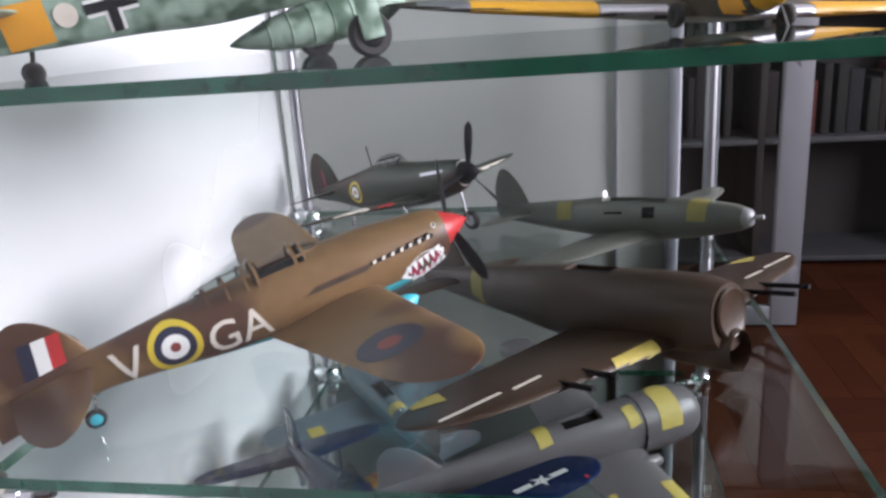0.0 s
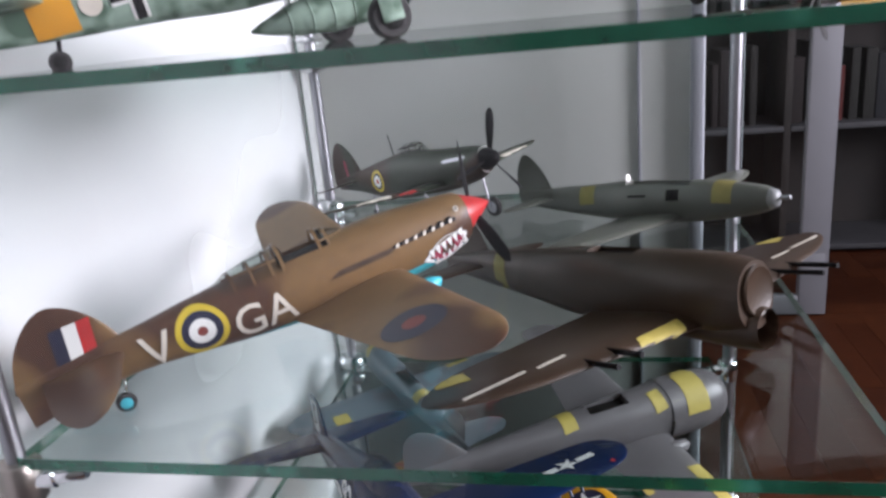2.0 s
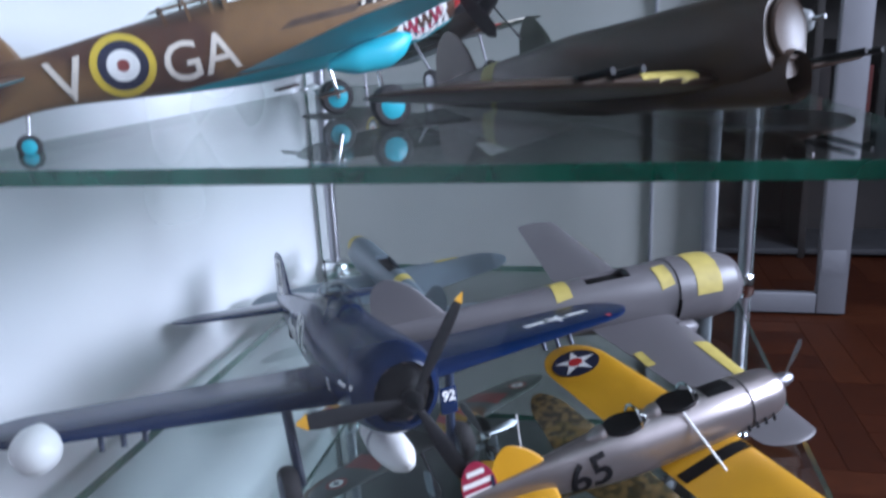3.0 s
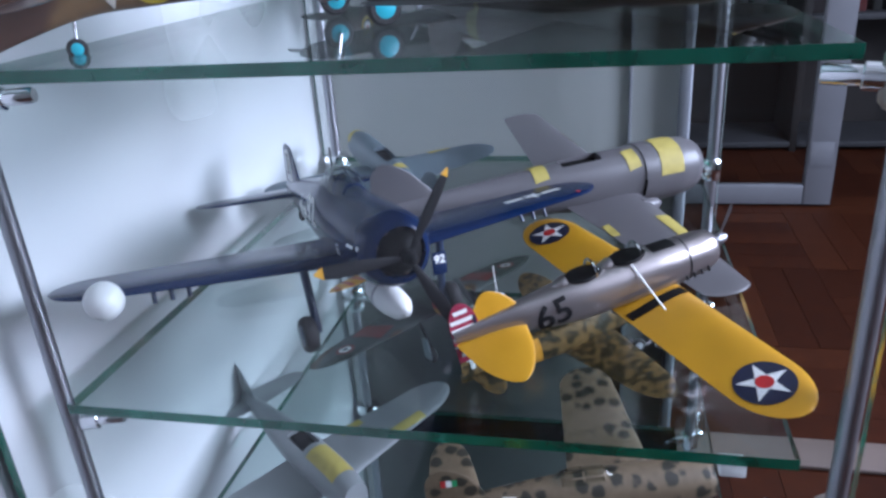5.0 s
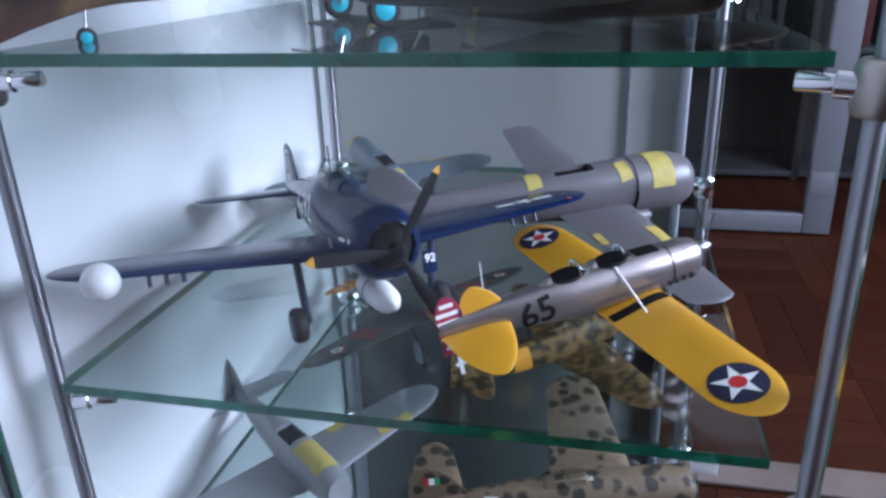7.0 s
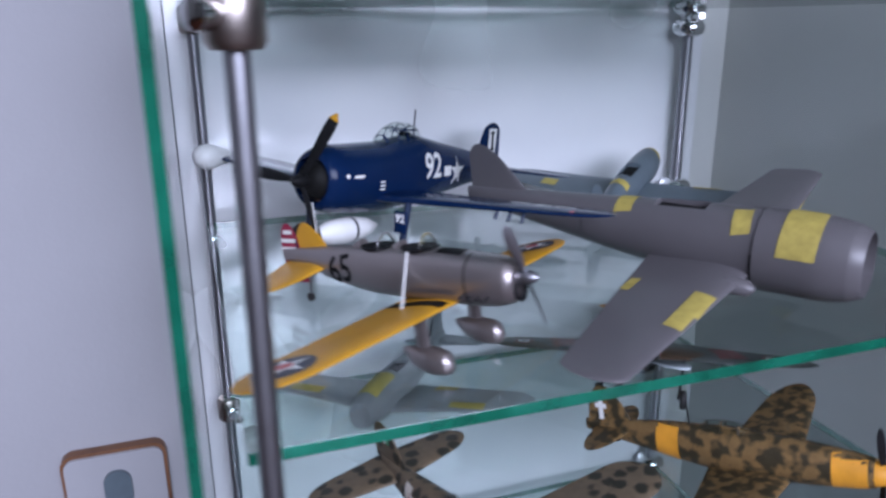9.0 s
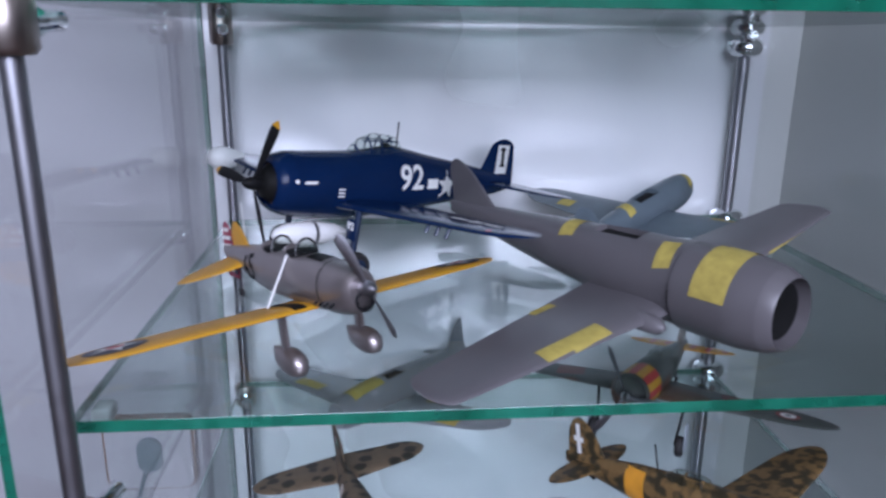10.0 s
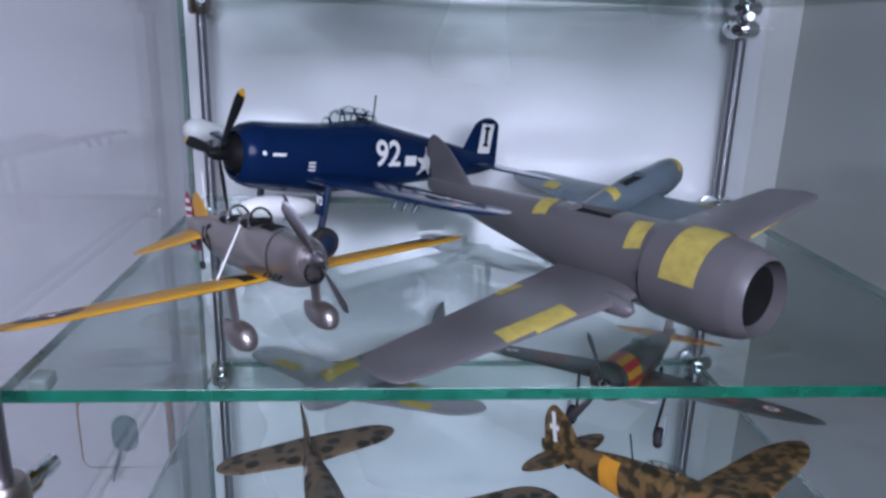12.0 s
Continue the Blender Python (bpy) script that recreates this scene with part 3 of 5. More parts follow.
for px, py in POSTS:
    post = part("post", rod((px, py, FLOOR + 0.098), (px, py, CEIL - 0.298), 0.0036 if py < 0.2 else 0.0046, 16), STEEL, cabinet)
    for z in SHELVES:
        zc = z - (0.034 if z == 0 and px > 0.1 and py < 0.1 else 0.012)
        bead = [(0.0050 + 0.0085 * math.sin(math.pi * k / 10), c + 0.0075 * (-math.cos(math.pi * k / 10))) for c in (-0.0078, 0.0078) for k in range(11)] if px < 0.1 and py > 0.2 else [(0.0050, -0.0092), (0.0070, -0.0090), (0.0084, -0.0070), (0.0084, 0.0070), (0.0070, 0.0090), (0.0050, 0.0092)]
        if z == 0 and px < 0.1 and py < 0.2:
            continue
        cl = part("clamp", spin(bead, "z", 20, None, Matrix.Translation((px, py, zc))), CHROME if py > 0.2 else NICKEL, post, "chrome shelf clamp" if py > 0.2 else "satin nickel shelf clamp")
for px, py in POSTS:
    sx, sy = (1 if px < 0.1 else -1), (1 if py < 0.2 else -1)
    for z in SHELVES:
        zc = z - (0.034 if z == 0 and px > 0.1 and py < 0.1 else 0.012)
        bm = spin([(0.0046, 0.006), (0.0046, 0.013), (0.0034, 0.0135), (0.0034, 0.024), (0.0028, 0.025)], "z", 14, None,
                  Matrix.Translation((px, py, zc)) @ Vector((sx, sy * 0.25, 0.05)).to_track_quat("Z", "Y").to_matrix().to_4x4())
        part("support_pin", bm, CHROME, cabinet, "chrome shelf support pin")
        if px > 0.1 and z != 0:
            part("set_screw", spin([(0.003, -0.016), (0.0045, -0.015), (0.0045, -0.010), (0.003, -0.008)], "z", 12, None,
                 Matrix.Translation((px, py, zc)) @ Vector((-sx, -sy, 0)).to_track_quat("-Z", "Y").to_matrix().to_4x4()), CHROME, cabinet)
for z in SHELVES:
    glass_sheet("shelf", SX0, SY0, z - 0.005, SX1, SY1, z, 2)
part("bumper", box(0.281, 0.0055, -0.0112, 0.291, 0.013, -0.0052, 0.001), WHITE, cabinet, "white plastic bumper under the shelf")


# ---- model aircraft: shared parts ----
def airframe(m, label, body, wing, tail, fin, mats, power=2.2, hole=None, nose=0.0, group="", sides=(1, -1), hole_depth=0.010, fin_mat=None, tail_mat=None):
    """A model aircraft with its nose at the origin, pointing along x. wing, tail: (le x, z, root chord, tip chord, half span,
    sweep, rise, thickness, rounded part); fin: (le x, z, root chord, tip chord, height, sweep, rounded part)."""
    root = thing("model_aircraft", m, label, "model aircraft", group)
    skin, wskin = mats
    ps = {"root": root}
    ps["body"] = part("fuselage", loft(body, 40, 28, power, hole, hole_depth, nose), skin, root)
    for s in sides:
        key = "left" if s > 0 else "right"
        ps[key] = part(key + "_wing", surface((wing[0], 0, wing[1]), wing[2], wing[3], wing[4], wing[5], wing[6], s, wing[7], wing[8]), wskin, root)
    if tail:
        for s in (1, -1):
            key = "left" if s > 0 else "right"
            ps["t" + key] = part("tailplane", surface((tail[0], 0, tail[1]), tail[2], tail[3], tail[4], tail[5], tail[6], s, tail[7], tail[8], n=8), tail_mat or wskin, root)
    if hole:
        tops = [np.interp(x, [q[0] for q in sorted(body)], [q[1] + q[3] for q in sorted(body)]) for x in hole[:2]]
        # solid near-black block paints the shade inside the opening
        part("cockpit_shade_fill", box(hole[0] + 0.0006, -hole[2] * 0.72, min(tops) - 0.009, hole[1] - 0.0006, hole[2] * 0.72, min(tops) - 0.0026, 0.0005), INTERIOR, root, "open cockpit filled near black for its inner shade")
    if fin:
        ps["fin"] = part("fin", surface((fin[0], 0, fin[1]), fin[2], fin[3], fin[4], fin[5], 0, 1, 0.9, fin[6], True, 8), fin_mat or skin, root)
    return ps


def blade_mesh(radius, width, angle, x=0.0, twist=28):
    bm = bmesh.new()
    rings = []
    for k in range(11):
        t = k / 10
        r = radius * (0.08 + 0.92 * t)
        w = width * (0.35 + 0.65 * math.sin(min(1, t * 1.6) * math.pi / 2)) * (1 if t < 0.8 else math.sqrt(max(0.02, 1 - ((t - 0.8) / 0.2) ** 2 * 0.98)))
        th = w * (0.30 - 0.2 * t)
        a = radians(twist + 35 * (1 - t))
        ring = []
        for i in range(10):
            q = 2 * math.pi * i / 10
            u, v = w / 2 * math.cos(q), th / 2 * math.sin(q)
            ring.append((x + u * math.sin(a) + v * math.cos(a), u * math.cos(a) - v * math.sin(a), r))
        rings.append(ring)
    rot = Matrix.Rotation(radians(angle), 3, "X")
    vs = [[bm.verts.new(rot @ Vector(p)) for p in ring] for ring in rings]
    for a, b in zip(vs, vs[1:]):
        for i in range(10):
            bm.faces.new((a[i], a[(i + 1) % 10], b[(i + 1) % 10], b[i]))
    bm.faces.new(vs[0])
    bm.faces.new(vs[-1])
    return bm


def propeller(root, radius, width, angles, material, x=0.0, z=0.0, tip=None, hub=0.0035, hub_mat=None, twist=28):
    for a in angles:
        bm = blade_mesh(radius, width, a, x, twist)
        if z:
            bmesh.ops.translate(bm, verts=bm.verts, vec=(0, 0, z))
        bl = part("propeller_blade", bm, material, root)
        if tip:
            bm = blade_mesh(radius * 1.004, width * 1.06, a, x, twist)
            rot = Matrix.Rotation(radians(-a), 3, "X")
            gone = [v for v in bm.verts if (rot @ v.co).z < radius * 0.90]
            bmesh.ops.delete(bm, geom=gone, context="VERTS")
            if z:
                bmesh.ops.translate(bm, verts=bm.verts, vec=(0, 0, z))
            part("blade_tip", bm, tip, bl, "yellow painted blade tip")
    part("propeller_hub", spin([(hub * 0.2, x + hub * 1.8), (hub * 0.7, x + hub * 1.3), (hub, x + hub * 0.4), (hub, x - hub), (hub * 0.6, x - hub * 2)], "x", 16, None, Matrix.Translation((0, 0, z))), hub_mat or material, root)


def spinner(root, length, r, x, z, material, point=0.5, bulge=1.6):
    prof = [(r * max(0.02, 1 - (k / 8) ** bulge) ** point, x + length * k / 8) for k in range(9)]
    return part("spinner", spin(prof, "x", 24, None, Matrix.Translation((0, 0, z))), material, root)


def wheel(root, x, y, z, r, w, hub_mat, tyre_mat=RUBBER, strut_top=None, strut_mat=None, strut_r=0.0011, door=None):
    prof = [(r * 0.62, -w / 2), (r * 0.86, -w / 2), (r * 0.97, -w * 0.3), (r, 0), (r * 0.97, w * 0.3), (r * 0.86, w / 2), (r * 0.62, w / 2)]
    wh = part("wheel", spin(prof, "y", 22, None, Matrix.Translation((x, y, z))), tyre_mat, root)
    hw = w * 0.46
    part("wheel_hub", spin([(r * 0.15, -hw * 1.35), (r * 0.5, -hw * 1.2), (r * 0.66, -hw), (r * 0.66, hw), (r * 0.5, hw * 1.2), (r * 0.15, hw * 1.35)], "y", 18, None, Matrix.Translation((x, y, z))), hub_mat, wh)
    if strut_top:
        sy = y - math.copysign(w * 0.75, y) if abs(y) > 0.004 else y
        part("gear_strut", rod((x, sy, z), strut_top, strut_r, 10), strut_mat or hub_mat, root)
        part("gear_axle", rod((x, sy, z), (x, y, z), strut_r * 0.8, 8), strut_mat or hub_mat, root)
        if door:
            dx, dh, dmat = door
            yo = y + math.copysign(w * 0.75, y)
            part("gear_door", box(x - dx / 2, min(yo, yo + 0.0006), z - r * 0.2, x + dx / 2, max(yo, yo + 0.0006), z + dh, 0.0002), dmat, root)


def canopy(root, rows, frame_mat, bars=3, power=2.0):
    """A clear canopy with its frame bars."""
    cp = part("canopy", loft(rows, 22, 24, power), CANOPY, root, "clear plastic canopy")
    x0, x1 = rows[0][0], rows[-1][0]
    for i in range(bars):
        x = x0 + (x1 - x0) * (i + 0.6) / (bars + 0.2)
        for side in (1, -1):
            mark("canopy_frame", poly_rect(0.0011, 0.03, 2, 20), frame_mat, cp, (x, 0, rows[1][1]), (0, side, 0.35), (0, 0, 1), 0.0003)
    mid = rows[len(rows) // 2]
    for side in (1, -1):
        mark("canopy_frame", poly_rect(abs(x1 - x0) * 0.9, 0.0009, 16, 1), frame_mat, cp, ((x0 + x1) / 2, 0, mid[1] + mid[3] * 0.55), (0, side, 0.2), (0, 0, 1), 0.0003)
    return cp


def hoop(x, z, hw, hh, t=0.0007):
    """The upper half of a canopy frame, as a closed bent strip."""
    bm = bmesh.new()
    rings = []
    for k in range(17):
        a = math.pi * (k / 16 * 1.1 - 0.05)
        c, q = math.cos(a), math.sin(a)
        rings.append([bm.verts.new((x + dx, (hw + e) * c, z + (hh + e) * q)) for dx, e in ((-t, -0.0004), (t, -0.0004), (t, 0.0006), (-t, 0.0006))])
    for a, b in zip(rings, rings[1:]):
        for i in range(4):
            bm.faces.new((a[i], a[(i + 1) % 4], b[(i + 1) % 4], b[i]))
    bm.faces.new(rings[0])
    bm.faces.new(rings[-1])
    return bm


def stubs(root, pts, r, length, material, name="exhaust_stub", way=(-0.8, 0.55, 0.0)):
    for x, y, z in pts:
        s = 1 if y > 0 else -1
        w = Vector((way[0], way[1] * s, way[2])).normalized() * length
        part(name, rod((x, y, z), (x + w.x, y + w.y, z + w.z), r, 8), material, root)


def star_disc(skin, at, facing, r, up, disc, star=None, centre=None):
    mark("insignia_disc", poly_disc(0.00002, r, 36), disc, skin, at, facing, up, 0.00022)
    mark("insignia_star", poly_star(r * 0.90), star or WHITE, skin, at, facing, up, 0.0004)
    if centre:
        mark("insignia_centre", poly_disc(0.00002, r * 0.3, 20), centre, skin, at, facing, up, 0.00055)


# ---- shelf at the middle: carrier fighter in sea blue ----
p = airframe(airfield(0.1532, 0.0501, 0.0576, -52.1, 6.7, -1.3),
             "glossy sea-blue carrier fighter model with white number and yellow-tipped propeller", [
    (-0.212, 0.000, 0.0012, 0.0045), (-0.195, -0.001, 0.0035, 0.0075), (-0.160, 0.0003, 0.0080, 0.0128), (-0.125, 0.0010, 0.0122, 0.0175),
    (-0.107, 0.0015, 0.0142, 0.0202), (-0.094, 0.0018, 0.0152, 0.0218), (-0.082, 0.0010, 0.0162, 0.0212), (-0.060, -0.001, 0.0175, 0.0205), (-0.030, -0.0005, 0.0185, 0.0190), (-0.018, 0, 0.0178, 0.0182), (-0.0125, 0, 0.0160, 0.0163), (-0.0095, 0, 0.0142, 0.0144), (-0.0082, 0, 0.0120, 0.0122)],
    (-0.043, -0.012, 0.060, 0.033, 0.1455, 0.008, 0.010, 1.0, 0.14), (-0.180, -0.001, 0.033, 0.019, 0.064, 0.012, 0.0, 0.9, 0.25),
    (-0.176, 0.004, 0.037, 0.021, 0.0270, 0.014, 0.22), (NAVY, NAVY), 2.1, None, 0.010)
HELLCAT = p
r = p["root"]
propeller(r, 0.0425, 0.0062, (-32, 88, 208), BLACK, 0.0, 0.0, YELLOW, 0.0036, BLACK, -30)
part("engine", spin([(0.004, -0.004), (0.008, -0.006), (0.0118, -0.0125), (0.0118, -0.0165)], "x", 18), INTERIOR, r, "dark radial engine with cylinders")
for k in range(9):
    a = 2 * math.pi * k / 9
    part("cylinder", rod((-0.0125, 0.006 * math.cos(a), 0.006 * math.sin(a)), (-0.0125, 0.0112 * math.cos(a), 0.0112 * math.sin(a)), 0.0021, 8), EXHAUST, r)
canopy(r, [(-0.101, 0.018, 0.005, 0.006), (-0.094, 0.018, 0.0085, 0.0118), (-0.080, 0.018, 0.0092, 0.0126), (-0.070, 0.017, 0.0080, 0.0098), (-0.061, 0.016, 0.003, 0.0026)], NAVY, 5)
part("headrest", box(-0.0915, -0.004, 0.012, -0.0885, 0.004, 0.0250, 0.001), INTERIOR, r)
part("antenna_mast", rod((-0.099, 0, 0.018), (-0.0995, 0, 0.0385), 0.0005, 6), BLACK, r)
for s in (1, -1):
    wheel(r, -0.0455, 0.0385 * s, -0.0418, 0.0090, 0.0066, NAVY_DARK, RUBBER, (-0.047, 0.036 * s, -0.010), NAVY_DARK, 0.0021)
    stubs(r, [(-0.047 - 0.006, (0.088 + 0.0075 * k) * s, -0.0055) for k in range(3)], 0.0011, 0.0062, NAVY_DARK, "rocket_rail", (0.45, 0.02, -1))
    mark("cowl_stripe", poly_rect(0.0045, 0.0009, 2, 2, 0, 0.002), WHITE, p["body"], (-0.047, 0, -0.003), (0, s, 0))
    mark("cowl_stripe", poly_rect(0.0045, 0.0009, 2, 2, 0, 0), WHITE, p["body"], (-0.047, 0, -0.003), (0, s, 0))
    mark("cowl_stripe", poly_rect(0.0045, 0.0009, 2, 2, 0, -0.002), WHITE, p["body"], (-0.047, 0, -0.003), (0, s, 0))
    mark("nose_marking", poly_rect(0.0078, 0.0015, 6, 2, 0, 0, 0.0012), WHITE, p["body"], (-0.026, 0, 0.003), (0, s, 0))
    mark("nose_marking", poly_disc(0.00002, 0.0011, 12), WHITE, p["body"], (-0.0175, 0, 0.0035), (0, s, 0))
    mark("number", poly_text("92", 0.0215, 0, 0.0004), WHITE, p["body"], (-0.103, 0, 0.0045), (0, s, 0), label="white painted number")
    mark("insignia_bar", poly_rect(0.0100, 0.0062, 5, 3), WHITE, p["body"], (-0.1225, 0, 0.0010), (0, s, 0))
    mark("insignia_star", poly_star(0.0102), WHITE, p["body"], (-0.1370, 0, -0.0002), (0, s, 0))
    mark("fin_panel", poly_rect(0.0125, 0.0205, 4, 6, 0, 0, 0.002 * s), WHITE, p["fin"], (-0.1990, 0, 0.0165), (0, s, 0), label="white fin panel")
    mark("fin_letter", poly_text("I", 0.0170, 0, 0.0008), BLACK, p["fin"], (-0.1990, 0, 0.0178), (0, s, 0), lift=0.0005)
    for dz in (0.0058, -0.0058):
        mark("fin_letter", poly_rect(0.0060, 0.0017, 3, 1), BLACK, p["fin"], (-0.1990, 0, 0.0178 + dz), (0, s, 0), lift=0.0005)
mark("insignia_star", poly_star(0.0075), WHITE, p["left"], (-0.068, 0.106, 0), (0, 0, 1), (1, 0, 0))
for dy in (-0.0125, 0.0125):
    mark("insignia_bar", poly_rect(0.0115, 0.0048, 5, 3), WHITE, p["left"], (-0.068, 0.106 + dy, 0), (0, 0, 1), (1, 0, 0))
    mark("insignia_bar", poly_rect(0.0115, 0.0048, 5, 3), WHITE, p["right"], (-0.068, -0.106 + dy, 0), (0, 0, -1), (1, 0, 0))
mark("wing_light", poly_disc(0.00002, 0.0014, 10), RED, p["left"], (-0.053, 0.128, 0), (0.6, 0, 1), (1, 0, 0))
part("radar_pod", spin([(0.0008, -0.0345), (0.0045, -0.0355), (0.0072, -0.039), (0.0084, -0.0435), (0.0078, -0.048), (0.006, -0.054), (0.0045, -0.060)], "x", 22, None, Matrix.Translation((0, -0.123, -0.003))), WHITE, r, "round white radar pod")
gd = part("gear_door", box(-0.0445, 0.0295, -0.0270, -0.0437, 0.0375, -0.0150, 0.0002), NAVY, r, "sea-blue wheel door with white number")
mark("door_number", poly_text("92", 0.0062, 0, 0.0002), WHITE, gd, (-0.044, 0.0335, -0.0190), (1, 0, 0))
tank = part("drop_tank", spin([(0.0008, -0.013), (0.0038, -0.0155), (0.0064, -0.022), (0.0074, -0.032), (0.0072, -0.043), (0.0052, -0.056), (0.0012, -0.065)], "x", 22, None, Matrix.Translation((0, 0.001, -0.030))), WHITE, r, "white drop tank under the belly")
part("tank_strap", spin([(0.0073, -0.039), (0.0077, -0.0385), (0.0077, -0.0405), (0.0072, -0.041)], "x", 22, None, Matrix.Translation((0, 0.001, -0.030))), STEEL, tank)
part("tail_wheel", spin([(0.002, -0.0015), (0.0034, -0.001), (0.0034, 0.001), (0.002, 0.0015)], "y", 14, None, Matrix.Translation((-0.186, 0, -0.0155))), RUBBER, r)
part("tail_strut", rod((-0.186, 0, -0.014), (-0.180, 0, -0.004), 0.001, 8), NAVY_DARK, r)

# ---- silver trainer with yellow wings ----
p = airframe(airfield(0.2899, 0.1137, 0.0435, 33.3, 9.0, 1.1, 0.985), "silver open-cockpit trainer model with chrome-yellow wings", [
    (-0.142, 0.004, 0.0012, 0.0030), (-0.125, 0.003, 0.0030, 0.0050), (-0.105, 0.001, 0.0062, 0.0085), (-0.075, -0.001, 0.0095, 0.0112),
    (-0.040, -0.002, 0.0102, 0.0115), (-0.014, -0.003, 0.0094, 0.0105), (-0.006, -0.003, 0.0078, 0.0088), (-0.004, -0.003, 0.0060, 0.0068)],
    (-0.030, -0.0125, 0.034, 0.031, 0.104, 0.003, 0.0, 0.8, 0.22), (-0.108, 0.000, 0.034, 0.020, 0.033, 0.008, -0.006, 0.8, 0.6),
    (-0.106, 0.003, 0.026, 0.012, 0.0175, 0.012, 0.5), (SILVER, YELLOW), 2.2, None, 0.0, fin_mat=YELLOW)
r = p["root"]
propeller(r, 0.0255, 0.0046, (25, 205), STEEL, 0.0, -0.001, None, 0.0030, STEEL)
part("air_intake", spin([(0.0042, -0.0040), (0.0046, -0.0028), (0.0036, -0.0026), (0.0030, -0.0050)], "x", 16, None, Matrix.Translation((0, 0, -0.0065))), BLACK, r, "black nose intake")
for x in (-0.052, -0.076):
    # near-black fill paints the shade inside each cockpit
    part("cockpit", spin([(0.0001, 0.0050), (0.0050, 0.0056), (0.0054, 0.0080), (0.0057, 0.0086)], "z", 22, None, Matrix.Translation((x, 0, 0.0018)) @ Matrix.Diagonal((1.55, 1.06, 1.0, 1))), INTERIOR, r, "open cockpit filled near black for its inner shade")
    part("coaming", spin([(0.0056, 0.0080), (0.0060, 0.0088), (0.0063, 0.0084), (0.0060, 0.0074)], "z", 22, None, Matrix.Translation((x, 0, 0.0018)) @ Matrix.Diagonal((1.5, 1.04, 1.0, 1))), BLACK, r, "black padded cockpit rim")
    part("windscreen", loft([(x + 0.0045, 0.0100, 0.0050, 0.0058), (x + 0.0075, 0.0098, 0.0044, 0.0038), (x + 0.0110, 0.0094, 0.0026, 0.0012)], 8, 16), CANOPY, r, "small clear windscreen")
    part("windscreen_rim", hoop(x + 0.0045, 0.0098, 0.0050, 0.0060, 0.0003), CHROME, r)
    part("headrest", loft([(x - 0.0165, 0.0090, 0.0012, 0.0012), (x - 0.0115, 0.0092, 0.0034, 0.0032), (x - 0.0092, 0.0094, 0.0032, 0.0036)], 8, 14), SILVER, r)
for s in (1, -1):
    part("bracing_wire", rod((-0.054, 0.0065 * s, 0.0092), (-0.048, 0.0215 * s, -0.0108), 0.00045, 6), WHITE, r, "pale bracing wire")
    part("wheel_spat", loft([(-0.037, -0.0315, 0.0010, 0.0015), (-0.030, -0.0335, 0.0040, 0.0045), (-0.021, -0.0345, 0.0050, 0.0058), (-0.0145, -0.0350, 0.0040, 0.0048), (-0.0118, -0.0355, 0.0012, 0.0015)], 20, 16), SILVER, p["root"]).location = (-0.0155, 0.0185 * s, 0.0015)
    part("gear_leg", loft([(-0.0315, 0, 0.0006, 0.012), (-0.0295, 0, 0.0014, 0.012), (-0.027, 0, 0.0014, 0.012), (-0.025, 0, 0.0006, 0.012)], 10, 12), SILVER, p["root"]).location = (-0.0135, 0.0185 * s, -0.0228)
    part("wheel", spin([(0.0018, -0.0022), (0.0036, -0.0014), (0.0036, 0.0014), (0.0018, 0.0022)], "y", 16, None, Matrix.Translation((-0.037, 0.0185 * s, -0.0352))), RUBBER, r)
    key = "left" if s > 0 else "right"
    star_disc(p[key], (-0.049, 0.0835 * s, 0), (0, 0, 1), 0.0118, (1, 0, 0), INSIGNIA, WHITE, RED)
    mark("wing_walk", poly_rect(0.031, 0.0060, 8, 2), INTERIOR, p[key], (-0.047, 0.0138 * s, 0), (0, 0, 1), (0, 1, 0), label="dark wing walk strip")
    mark("number", poly_text("65", 0.0175, 8 if s < 0 else 0, 0.0003), BLACK, p["body"], (-0.096, 0, -0.0015), (0, s, 0.15), label="black painted number")
for key in ("left", "right"):
    p[key].matrix_basis = Matrix.Translation((-0.046, 0, -0.0125)) @ Matrix.Rotation(radians(-4), 4, "Y") @ Matrix.Translation((0.046, 0, 0.0125))
rud = part("rudder", surface((-0.127, 0, -0.010), 0.0150, 0.0135, 0.0300, 0.0035, 0, 1, 0.55, 0.45, True, 10), CRIMSON, r, "rudder with red and white stripes")
for s in (1, -1):
    for k in range(6):
        mark("rudder_stripe", poly_rect(0.0110, 0.0021, 5, 2), WHITE, rud, (-0.1370, 0, -0.0060 + 0.0043 * k), (0, s, 0))
    mark("rudder_band", poly_rect(0.0042, 0.030, 3, 12), INSIGNIA, rud, (-0.1298, 0, 0.0045), (0, s, 0), lift=0.0004)
part("tail_wheel", spin([(0.0012, -0.001), (0.0022, -0.0007), (0.0022, 0.0007), (0.0012, 0.001)], "y", 12, None, Matrix.Translation((-0.128, 0, -0.0175))), RUBBER, r)
part("tail_strut", rod((-0.128, 0, -0.0175), (-0.124, 0, -0.001), 0.0007, 6), STEEL, r)
mark("glare_panel", poly_rect(0.0085, 0.013, 4, 5), INTERIOR, p["body"], (-0.034, 0, 0), (0, 0, 1), (1, 0, 0), label="black panel ahead of the cockpit")
for s in (1, -1):
    mark("cowl_seam", poly_rect(0.0007, 0.022, 1, 12), INTERIOR, p["body"], (-0.0235, 0, -0.002), (0, s, 0.4))
part("antenna", rod((-0.118, 0.002, 0.006), (-0.117, 0.002, 0.030), 0.0003, 5), WHITE, r)
for k in range(4):
    part("exhaust_stub", rod((-0.013 - 0.0042 * k, -0.0082, -0.0070), (-0.0142 - 0.0042 * k, -0.0105, -0.0088), 0.0006, 6), BLACK, r)

